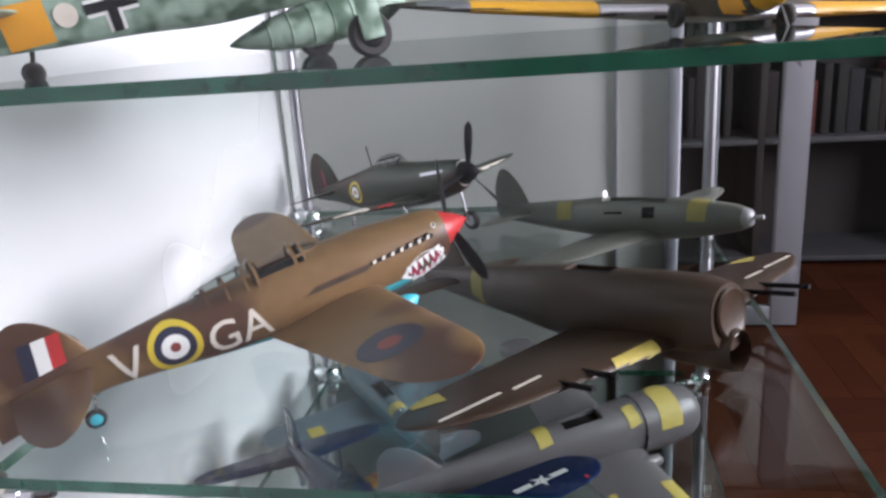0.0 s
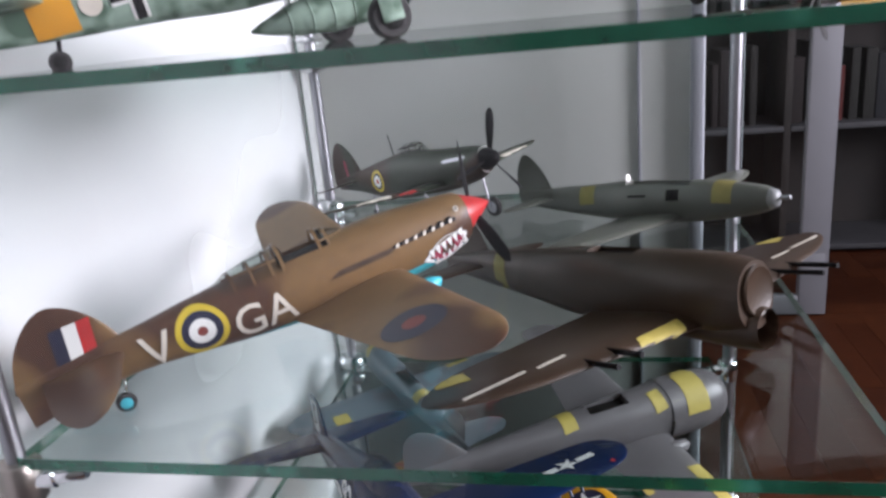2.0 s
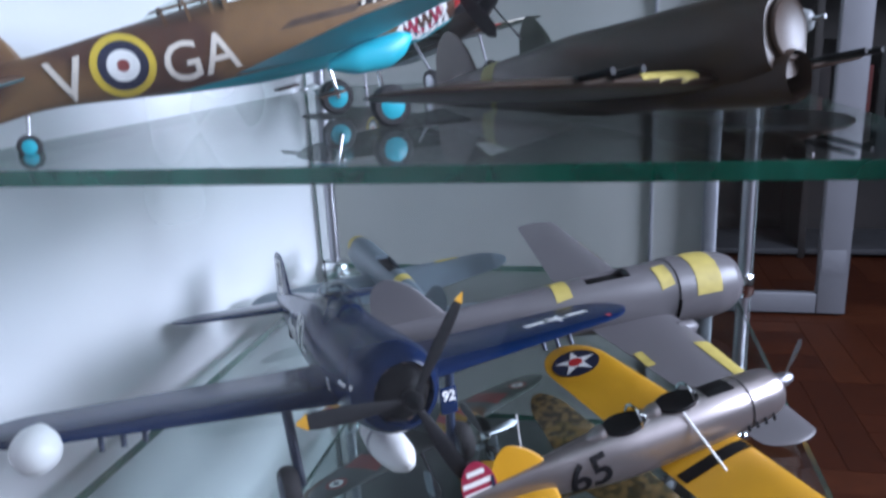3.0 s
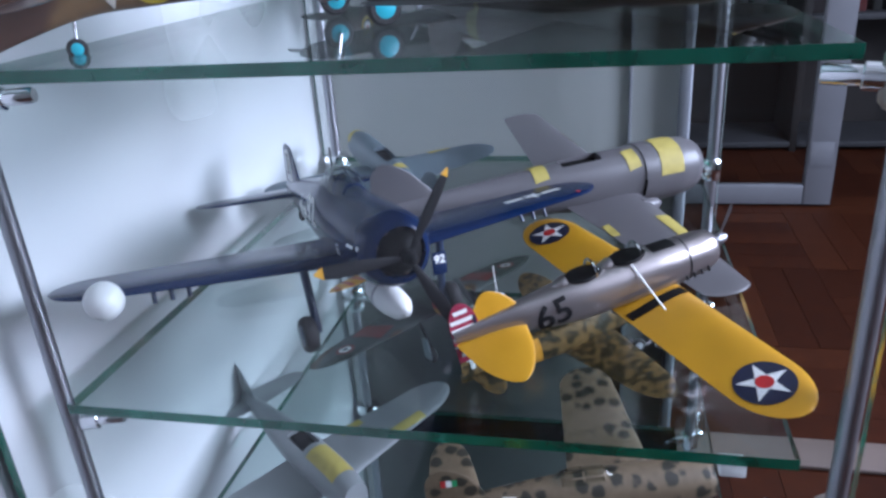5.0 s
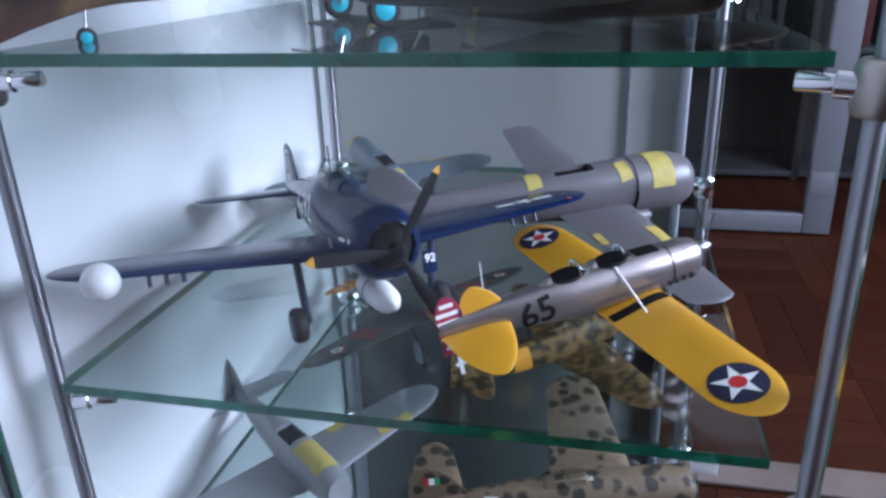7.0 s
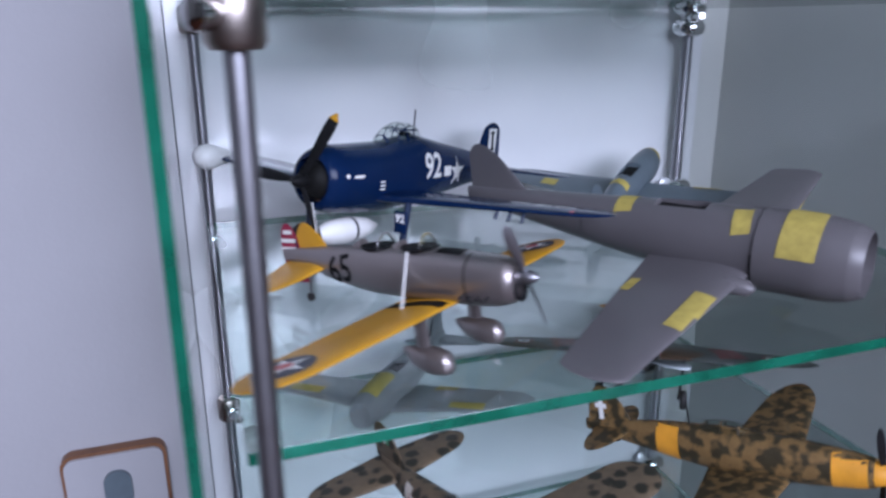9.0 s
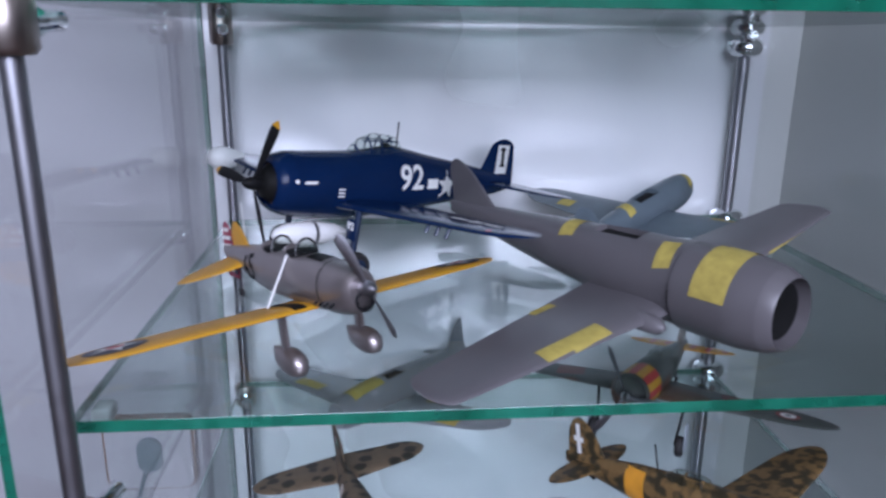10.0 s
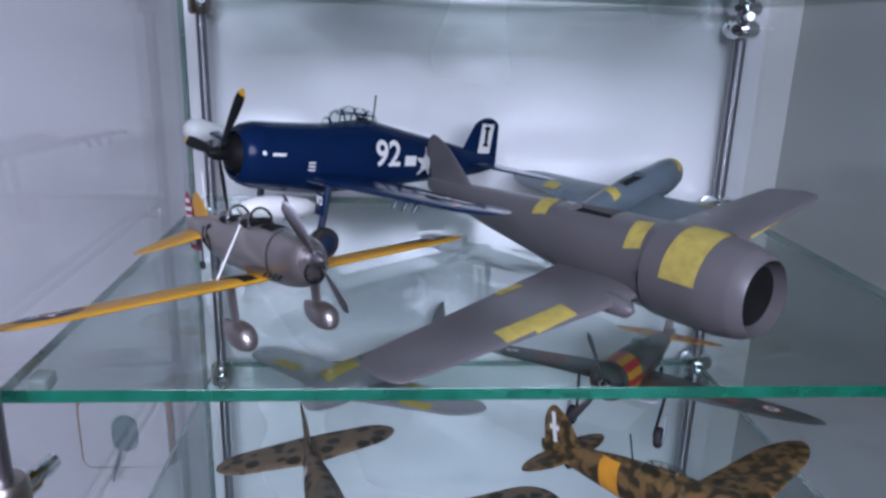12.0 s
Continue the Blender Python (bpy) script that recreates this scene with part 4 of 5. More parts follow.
# ---- grey unpainted attack aircraft lying on its belly ----
p = airframe(airfield(0.2937, 0.2841, 0.0290, 30.7, 0.9, 8.8), "unpainted grey plastic attack aircraft model patched with masking tape", [
    (-0.230, 0.006, 0.0015, 0.0040), (-0.195, 0.004, 0.0050, 0.0085), (-0.152, 0.002, 0.0095, 0.0130), (-0.110, 0.0005, 0.0135, 0.0170),
    (-0.080, 0, 0.0160, 0.0192), (-0.047, 0, 0.0180, 0.0202), (-0.0465, 0, 0.0190, 0.0208), (-0.020, 0, 0.0195, 0.0205), (-0.006, 0, 0.0175, 0.0185), (-0.001, 0, 0.0152, 0.0160), (0, 0, 0.0145, 0.0152)],
    (-0.047, -0.009, 0.056, 0.029, 0.1365, 0.007, 0.005, 1.0, 0.05), None,
    (-0.181, 0.008, 0.046, 0.017, 0.0305, 0.029, 0.3), (GREY, GREY), 2.1, (-0.102, -0.074, 0.0068), 0.016, hole_depth=0.012)
b = p["body"]
tape(b, (-0.0285, 0, 0), (0.1, -0.55, 1), 0.028, 0.017, (1, 0, 0))
tape(b, (-0.028, 0, 0), (0.1, 0.75, 0.8), 0.020, 0.012, (1, 0, 0))
tape(b, (-0.0545, -0.003, 0), (0, -0.35, 1), 0.014, 0.009, (1, 0.15, 0))
tape(b, (-0.118, 0.001, 0), (0, 0.15, 1), 0.024, 0.010, (1, 0, 0))
tape(p["right"], (-0.053, -0.068, 0), (0.35, 0, 1), 0.036, 0.011, (1, 0, 0))
tape(p["right"], (-0.0940, -0.052, 0), (-0.3, 0, 1), 0.014, 0.005, (1, 0, 0))
tape(p["left"], (-0.051, 0.084, -0.0078), (1, 0, -0.35), 0.036, 0.0050, (0, 0, 1))
# near-black disc just behind the lip paints the opening's inner shade
part("engine_recess_shade", spin([(0.0005, -0.0045), (0.0124, -0.0045), (0.0126, -0.0125)], "x", 24), INTERIOR, p["root"], "near-black disc for the shade in the engine opening")
part("wing_root_fairing", spin([(0.0012, -0.041), (0.004, -0.044), (0.0045, -0.055)], "x", 14, None, Matrix.Translation((0, -0.028, -0.009))), GREY, p["root"])
mark("window_recess", poly_rect(0.008, 0.008, 3, 3), GREY, b, (-0.138, 0, 0.001), (0, -1, 0), (0, 0, 1), 0.0006)
for s in (1, -1):
    mark("panel_gap", poly_rect(0.0012, 0.016, 2, 8), INTERIOR, b, (-0.0470, 0, -0.004), (0, s, 0), (0, 0, 1), 0.0004)
mark("slot", poly_rect(0.0016, 0.0045, 2, 3), INTERIOR, b, (-0.1320, 0, 0), (0, 0.7, 0.7), (0, 0, 1), 0.0004)

# ---- small blue-grey fighter in the back corner ----
p = airframe(airfield(0.0254, 0.3522, 0.0302, 130.9, 9.4, 0.6, 0.985), "small unpainted blue-grey fighter model with masking tape", [
    (-0.158, 0.004, 0.0012, 0.0035), (-0.130, 0.003, 0.0045, 0.0070), (-0.090, 0.001, 0.0085, 0.0115), (-0.055, 0, 0.0105, 0.0135),
    (-0.025, 0, 0.0105, 0.0130), (-0.008, 0, 0.0085, 0.0105), (-0.002, 0, 0.0050, 0.0060), (0, 0, 0.002, 0.0025)],
    (-0.045, -0.006, 0.048, 0.026, 0.100, 0.010, 0.006, 1.0, 0.2), (-0.128, 0.004, 0.026, 0.016, 0.040, 0.008, 0.002, 0.9, 0.3),
    (-0.118, 0.006, 0.034, 0.016, 0.022, 0.018, 0.3), (BLUEGREY, BLUEGREY), 2.1, (-0.079, -0.054, 0.0055), 0.0)
tape(p["body"], (-0.014, 0, 0), (0.4, 0, 1), 0.018, 0.008, (1, 0, 0))
tape(p["body"], (-0.092, 0, 0), (0, 0, 1), 0.018, 0.008, (1, 0, 0))
tape(p["left"], (-0.075, 0.060, 0), (-0.3, 0, 1), 0.012, 0.010, (1, 0, 0))
tape(p["right"], (-0.052, -0.055, 0), (0.4, 0, 1), 0.020, 0.007, (1, 0, 0))

# ---- upper shelf: desert fighter with a shark mouth ----
p = airframe(airfield(0.1605, 0.1530, 0.2053, 37.6, 11.2, 0.3, 1.015), "desert-camouflaged fighter model with shark mouth and white code letters", [
    (-0.215, -0.002, 0.0012, 0.0095), (-0.199, 0.000, 0.0030, 0.0090), (-0.174, 0.002, 0.0058, 0.0092), (-0.145, 0.0012, 0.0092, 0.0120), (-0.120, 0.000, 0.0115, 0.0148),
    (-0.090, -0.001, 0.0130, 0.0172), (-0.060, -0.002, 0.0135, 0.0175), (-0.030, -0.003, 0.0125, 0.0155), (-0.015, -0.002, 0.0108, 0.0125), (-0.013, -0.002, 0.0100, 0.0115)],
    (-0.053, -0.0125, 0.056, 0.031, 0.127, 0.004, 0.016, 1.0, 0.2), (-0.174, 0.005, 0.032, 0.020, 0.056, 0.006, 0.0, 0.8, 0.5),
    (-0.171, 0.004, 0.045, 0.026, 0.0285, 0.010, 0.65), (P40CAMO, P40WING), 2.1, (-0.105, -0.081, 0.0068))
r, b = p["root"], p["body"]
spinner(r, 0.0165, 0.0102, -0.0135, -0.001, RED, 0.85, 1.1)
propeller(r, 0.036, 0.0062, (8, 128, 248), BLACK, -0.0075, 0.0, None, 0.003, RED)
canopy(r, [(-0.139, 0.006, 0.003, 0.004), (-0.128, 0.0085, 0.0078, 0.0080), (-0.114, 0.0100, 0.0086, 0.0094), (-0.1035, 0.0105, 0.0086, 0.0100)], P40WING, 4)
canopy(r, [(-0.0855, 0.0108, 0.0076, 0.0100), (-0.078, 0.0108, 0.0066, 0.0078), (-0.069, 0.0108, 0.0022, 0.0028)], P40WING, 2)
for x, hw, hh in ((-0.1035, 0.0087, 0.0102), (-0.0855, 0.0077, 0.0101)):
    part("canopy_hoop", hoop(x, 0.0107, hw, hh), P40WING, r)
part("seat_back", box(-0.1035, -0.005, 0.006, -0.1015, 0.005, 0.0195, 0.001), INTERIOR, r)
part("instrument_panel", box(-0.0822, -0.0060, 0.006, -0.0812, 0.0060, 0.0165, 0.0003), INTERIOR, r)
part("gun_sight", rod((-0.083, 0, 0.016), (-0.083, 0, 0.0195), 0.0008, 6), BLACK, r)
for s in (1, -1):
    wheel(r, -0.0600, 0.0335 * s, -0.0352, 0.0080, 0.0050, CYAN, RUBBER, (-0.061, 0.031 * s, -0.013), CHROME, 0.0010)
    part("gear_fairing", loft([(-0.075, -0.0175, 0.0015, 0.0015), (-0.064, -0.0180, 0.0048, 0.0052), (-0.054, -0.0180, 0.0052, 0.0058), (-0.046, -0.0165, 0.0040, 0.0045), (-0.041, -0.015, 0.001, 0.001)], 16, 14), CYAN, r, "azure wheel fairing").location = (-0.004, 0.0320 * s, 0.002)
    part("gear_flap", box(-0.086, 0.032 * s - 0.004, -0.0255, -0.076, 0.032 * s + 0.004, -0.0245, 0.0003), EXHAUST, r)
    stubs(r, [(-0.024 - 0.0048 * k, 0.0108 * s, 0.0037 - 0.0002 * k) for k in range(7)], 0.0007, 0.0026, BLACK)
    mark("soot_streak", poly_rect(0.030, 0.0026, 10, 2, 0, 0, 0.006), EXHAUST, b, (-0.070, 0, 0.0012), (0, s, 0), (0, 0, 1), 0.0002, "brown exhaust soot streak")
    mark("exhaust_panel", poly_rect(0.034, 0.0018, 10, 2), BLACK, b, (-0.0385, 0, 0.0022), (0, s, 0))
    for k in range(7):
        mark("exhaust_tooth", poly_rect(0.0015, 0.0016, 2, 2, 0, 0, 0.0007), CREAM, b, (-0.0245 - 0.0048 * k, 0, 0.0022), (0, s, 0.0), lift=0.0005)
    # mouth: black rim, red throat, rows of white teeth
    lens = lambda w, h, n=22: [[(w * (i / n - 0.5), -h * math.sin(math.pi * i / n) * 0.62), (w * ((i + 1) / n - 0.5), -h * math.sin(math.pi * (i + 1) / n) * 0.62),
                                (w * ((i + 1) / n - 0.5), h * math.sin(math.pi * (i + 1) / n) * 0.38), (w * (i / n - 0.5), h * math.sin(math.pi * i / n) * 0.38)] for i in range(n)]
    mark("mouth_rim", lens(0.0265, 0.0138), WHITE, b, (-0.0295, 0, -0.0075), (0, s, -0.1), (-0.2, 0, 1), 0.0003, "white shark mouth")
    mark("mouth_throat", lens(0.0205, 0.0092), CRIMSON, b, (-0.0290, 0, -0.0078), (0, s, -0.1), (-0.2, 0, 1), 0.0005)
    teeth = []
    for k in range(6):
        x = -0.0085 + 0.0034 * k
        teeth += [[(x - 0.0016, 0.0042), (x + 0.0016, 0.0042), (x, -0.0012)], [(x + 0.0001, -0.0062), (x + 0.0033, -0.0062), (x + 0.0017, -0.0010)]]
    mark("teeth", teeth, WHITE, b, (-0.0290, 0, -0.0078), (0, s, -0.1), (-0.2, 0, 1), 0.0007)
    mark("eye", poly_disc(0.00002, 0.0013, 14), CREAM, b, (-0.0195, 0, 0.004), (0, s, 0.2), (0, 0, 1), 0.0005)
    mark("eye_pupil", poly_disc(0.00002, 0.0007, 12), BLACK, b, (-0.0195, 0, 0.004), (0, s, 0.2), (0, 0, 1), 0.0007)
    roundel(b, (-0.1437, 0, 0.0012), (0, s, 0), [(0.0021, DULLRED), (0.0054, WHITE), (0.0084, INSIGNIA), (0.0108, LEMON)])
    mark("code_letter", poly_text("V", 0.0200, 0, 0.0001), CREAM, b, (-0.1622, 0, -0.0002), (0, s, 0), lift=0.0007)
    mark("code_letter", poly_text("GA", 0.0192, 0, 0.0001), CREAM, b, (-0.1180, 0, -0.0030), (0, s, 0), lift=0.0006)
    for k, c in enumerate((INSIGNIA, WHITE, RED)):
        mark("fin_flash", poly_rect(0.0052, 0.0205, 3, 6, 0, 0, -0.003 * s), c, p["fin"], (-0.1950 + 0.0052 * k, 0, 0.0130), (0, s, 0))
    key = "left" if s > 0 else "right"
    if s < 0:
        roundel(p[key], (-0.079, 0.081 * s, 0), (0, 0, 1), [(0.0048, DULLRED), (0.0130, INSIGNIA)], (1, 0, 0))
wheel(r, -0.182, 0, -0.0175, 0.0042, 0.0030, CYAN, RUBBER, (-0.177, 0, -0.002), CHROME, 0.0007)
for key in ("left", "right", "tleft", "tright"):
    underside(p[key], CYAN)

# ---- dark brown fighter with a round chin intake ----
p = airframe(airfield(0.2777, 0.0892, 0.1766, -40.8, 8.7, -0.9, 0.968), "dark brown unpainted fighter model with a round chin intake", [
    (-0.206, 0.006, 0.0015, 0.0050), (-0.170, 0.005, 0.0060, 0.0095), (-0.130, 0.003, 0.0100, 0.0138), (-0.090, 0.001, 0.0145, 0.0182),
    (-0.050, 0, 0.0162, 0.0190), (-0.012, 0.001, 0.0158, 0.0172), (-0.004, 0.001, 0.0145, 0.0155), (-0.001, 0.001, 0.0135, 0.0145)],
    (-0.018, -0.011, 0.064, 0.034, 0.140, 0.012, 0.006, 1.15, 0.30), (-0.165, 0.006, 0.030, 0.020, 0.055, 0.004, 0.0, 0.9, 0.4),
    (-0.163, 0.008, 0.040, 0.022, 0.030, 0.014, 0.5), (BROWN, BROWN), 2.25, (-0.085, -0.057, 0.0062), 0.0)
r, b = p["root"], p["body"]
part("chin_intake", loft([(-0.060, -0.0100, 0.0090, 0.0070), (-0.040, -0.0110, 0.0112, 0.0095), (-0.010, -0.0125, 0.0105, 0.0100), (0.001, -0.0130, 0.0092, 0.0092), (0.003, -0.0130, 0.0084, 0.0084)], 20, 24, 2.0, None, 0, 0.014), BROWN, r, "round open chin intake")
# near-black disc paints the shade inside the open nose
part("nose_opening_shade", spin([(0.0004, -0.0006), (0.0040, -0.0008), (0.0095, -0.0012)], "x", 24, None, Matrix.Translation((0, 0, 0.003))), INTERIOR, r, "near-black disc for the shade in the open nose")
part("nose_ring", spin([(0.0082, -0.002), (0.0108, -0.002), (0.0110, 0.0004), (0.0102, 0.0012), (0.0086, 0.0004)], "x", 26, None, Matrix.Translation((0, 0, 0.003))), BROWN, r, "dark nose ring")
tape(b, (-0.150, 0, 0.003), (0, -1, 0.6), 0.010, 0.026, (0, 0, 1), 0, TAPE_DULL)
for s in (1, -1):
    key = "left" if s > 0 else "right"
    w = p[key]
    tape(w, (-0.023, 0.036 * s, -0.009), (1, 0, 0.7), 0.028, 0.0085, (0, 0, 1), -0.004 * s)
    tape(w, (-0.060, 0.118 * s, 0), (0, 0, 1), 0.014, 0.012, (1, 0.4 * s, 0))
    for y in (0.062, 0.076):
        part("cannon_stub", rod((-0.030, y * s, -0.0065), (-0.003 if s > 0 else -0.012, y * s, -0.0058), 0.0013, 8), BLACK, w)
    # thin cream strips paint the white glint along the leading edge
    mark("leading_edge_strip", poly_rect(0.016, 0.0007, 8, 2), CREAM, w, (-0.024, 0.086 * s, 0), (1, 0, 0.35), (0, 0, 1))
    mark("leading_edge_strip", poly_rect(0.030, 0.0007, 8, 2), CREAM, w, (-0.026, 0.114 * s, 0), (1, 0, 0.35), (0, 0, 1))

# ---- dark camouflaged fighter standing at the back of the upper shelf ----
p = airframe(airfield(0.1522, 0.2773, 0.2043, -37.4, 12.6, 3.4, 1.005), "green and brown camouflaged fighter model with yellow-ringed roundels", [
    (-0.188, 0.004, 0.0012, 0.0040), (-0.160, 0.003, 0.0045, 0.0080), (-0.120, 0.0005, 0.0092, 0.0150), (-0.086, 0.000, 0.0118, 0.0185),
    (-0.062, -0.0015, 0.0115, 0.0165), (-0.045, -0.002, 0.0110, 0.0150), (-0.015, -0.001, 0.0090, 0.0112), (-0.008, 0, 0.0078, 0.0090)],
    (-0.042, -0.012, 0.052, 0.028, 0.106, 0.006, 0.009, 1.0, 0.25), (-0.154, 0.004, 0.026, 0.016, 0.040, 0.006, 0.0, 0.9, 0.4),
    (-0.150, 0.004, 0.044, 0.026, 0.034, 0.012, 0.6), (HURRCAMO, HURRCAMO), 2.1)
r, b = p["root"], p["body"]
spinner(r, 0.013, 0.0076, -0.009, 0, BLACK)
propeller(r, 0.034, 0.0056, (-20, 100, 220), BLACK, -0.004, 0, None, 0.003, BLACK)
canopy(r, [(-0.098, 0.014, 0.0025, 0.003), (-0.089, 0.0150, 0.0066, 0.0080), (-0.076, 0.0150, 0.0070, 0.0085), (-0.063, 0.0120, 0.003, 0.003)], BLACK, 4)
part("antenna_mast", rod((-0.104, 0, 0.010), (-0.105, 0, 0.033), 0.0005, 6), BLACK, r)
for s in (1, -1):
    wheel(r, -0.040, 0.026 * s, -0.0375, 0.0072, 0.0042, STEEL, RUBBER, (-0.046, 0.028 * s, -0.012), STEEL, 0.0009)
    roundel(b, (-0.1215, 0, 0.001), (0, s, 0), [(0.0018, RED), (0.0045, WHITE), (0.0064, INSIGNIA), (0.0085, LEMON)])
    key = "left" if s > 0 else "right"
    mark("leading_edge_strip", poly_rect(0.014, 0.0042, 8, 4), RED, p[key], (-0.044, 0.042 * s, -0.0085), (1, 0, 0.3), (0, 0, 1))
    mark("leading_edge_strip", poly_rect(0.040, 0.0042, 10, 4), CREAM, p[key], (-0.046, 0.075 * s, -0.0057), (1, 0, 0.3), (0, 0, 1))
    # steel strip laid on as the sheen along the nose
    mark("painted_nose_sheen", poly_rect(0.022, 0.0022, 8, 2), STEEL, b, (-0.030, 0, 0.003), (0, s, 0.2))
    mark("fin_flash", poly_rect(0.003, 0.013, 3, 6), CRIMSON, p["fin"], (-0.171, 0, 0.016), (0, s, 0))
part("tail_wheel", spin([(0.0015, -0.0012), (0.003, -0.0008), (0.003, 0.0008), (0.0015, 0.0012)], "y", 14, None, Matrix.Translation((-0.148, 0, -0.0245))), RUBBER, r)
part("tail_strut", rod((-0.148, 0, -0.0245), (-0.142, 0, -0.001), 0.0008, 8), STEEL, r)

# ---- olive-grey unfinished fighter ----
p = airframe(airfield(0.3147, 0.2258, 0.1819, -36.4, 8.0, 0.5, 0.965), "unfinished olive-grey fighter model with a pale nose and tape", [
    (-0.196, 0.006, 0.0012, 0.0045), (-0.160, 0.004, 0.0052, 0.0085), (-0.120, 0.002, 0.0090, 0.0120), (-0.085, 0.001, 0.0110, 0.0145),
    (-0.050, 0, 0.0112, 0.0135), (-0.020, 0, 0.0095, 0.0105), (-0.006, 0, 0.0072, 0.0080), (-0.002, 0, 0.0060, 0.0066)],
    (-0.055, -0.010, 0.050, 0.028, 0.112, 0.006, 0.008, 1.0, 0.25), (-0.160, 0.005, 0.026, 0.016, 0.045, 0.005, 0.0, 0.9, 0.4),
    (-0.162, 0.006, 0.036, 0.020, 0.033, 0.014, 0.6), (OLIVE, OLIVE), 2.1, (-0.097, -0.050, 0.0066), 0.0)
r, b = p["root"], p["body"]
part("nose_plate", spin([(0.0020, 0.0030), (0.0050, 0.0016), (0.0064, -0.0020), (0.0060, -0.0030)], "x", 20), PALE, r, "pale grey nose plate")
part("nose_tube", rod((-0.002, 0, 0), (0.009, 0, 0.0005), 0.0013, 10), STEEL, r)
part("cockpit_ring", spin([(0.0022, -0.0006), (0.0030, 0), (0.0022, 0.0006)], "x", 14, None, Matrix.Translation((-0.0975, 0, 0.0165))), WHITE, r)
tape(b, (-0.028, 0, 0.002), (0, -0.8, 0.7), 0.012, 0.016, (0, 0, 1), 0, TAPE_DULL)
tape(b, (-0.128, 0, 0.002), (0, -0.8, 0.7), 0.013, 0.012, (0, 0, 1), 0, TAPE_DULL)
tape(p["left"], (-0.060, 0.05, 0), (0.3, 0, 1), 0.020, 0.010, (1, 0, 0), 0, TAPE_DULL)
# flat near-black patches on closed skin paint the shade in side openings
mark("window_opening_shade", poly_rect(0.009, 0.007, 3, 3), INTERIOR, b, (-0.060, 0, 0.004), (0, -1, 0.2), (0, 0, 1), 0.0004)
mark("slot", poly_rect(0.014, 0.0016, 5, 1), INTERIOR, b, (-0.086, 0, 0.004), (0, -1, 0.2), (0, 0, 1), 0.0004)

# ---- top shelf: mottled green fighter with a ribbed drop tank ----
p = airframe(airfield(0.1582, 0.1565, 0.3405, 34.3, 10.7, -0.6, 1.02), "pale green mottled fighter model with an orange band and black crosses", [
    (-0.200, 0.000, 0.0012, 0.0060), (-0.180, 0.000, 0.0040, 0.0085), (-0.140, 0.000, 0.0085, 0.0120), (-0.100, -0.001, 0.0120, 0.0155),
    (-0.060, -0.001, 0.0140, 0.0160), (-0.020, 0, 0.0140, 0.0145), (-0.008, 0, 0.0125, 0.0130), (-0.004, 0, 0.0105, 0.0110)],
    (-0.040, -0.011, 0.054, 0.030, 0.116, 0.006, 0.010, 1.0, 0.2), (-0.172, 0.005, 0.028, 0.018, 0.042, 0.006, 0.0, 0.9, 0.3),
    (-0.168, 0.006, 0.036, 0.020, 0.026, 0.012, 0.4), (FWCAMO, FWCAMO), 2.1, None, 0.008)
r, b = p["root"], p["body"]
propeller(r, 0.037, 0.0070, (0, 120, 240), BLACK, 0.0, 0, None, 0.005, BLACK)
canopy(r, [(-0.120, 0.011, 0.003, 0.003), (-0.100, 0.013, 0.0062, 0.0080), (-0.080, 0.013, 0.0062, 0.0080), (-0.066, 0.012, 0.003, 0.003)], FWCAMO, 4)
for s in (1, -1):
    wheel(r, -0.0575, 0.0375 * s, -0.0335, 0.0088, 0.0062, INTERIOR, RUBBER, (-0.054, 0.044 * s, -0.010), BLACK, 0.0016, (0.009, 0.022, FWCAMO))
    mark("fuselage_band", poly_rect(0.016, 0.036, 4, 14), ORANGE, b, (-0.172, 0, 0), (0, s, 0), label="orange fuselage band")
    for w, h, mat, lift in ((0.0185, 0.0062, WHITE, 0.0003), (0.0062, 0.0185, WHITE, 0.0003), (0.0185, 0.0036, BLACK, 0.0005), (0.0036, 0.0185, BLACK, 0.0005)):
        mark("cross_bar", poly_rect(w, h, 8, 6), mat, b, (-0.142, 0, 0), (0, s, 0), (0, 0, 1), lift)
    mark("crest", poly_disc(0.00002, 0.0042, 16), CREAM, b, (-0.158, 0, 0), (0, s, 0), (0, 0, 1), 0.0005)
tank = part("drop_tank", spin([(0.0006, -0.104), (0.0030, -0.098), (0.0068, -0.085), (0.0092, -0.068), (0.0094, -0.052), (0.0078, -0.036), (0.003, -0.026), (0.0008, -0.024)], "x", 22, None, Matrix.Translation((0, 0, -0.0255))), FWCAMO, r, "pale green ribbed drop tank")
for x in (-0.088, -0.079, -0.070, -0.061, -0.052, -0.043):
    rr = float(np.interp(x, [-0.104, -0.098, -0.085, -0.068, -0.052, -0.036], [0.0006, 0.003, 0.0068, 0.0092, 0.0094, 0.0078]))
    part("tank_rib", spin([(rr - 0.0003, x - 0.0008), (rr + 0.0004, x), (rr - 0.0003, x + 0.0008)], "x", 22, None, Matrix.Translation((0, 0, -0.0255))), FWCAMO, tank)
wheel(r, -0.176, 0, -0.0165, 0.0042, 0.0030, INTERIOR, RUBBER, (-0.172, 0, -0.004), BLACK, 0.0009)

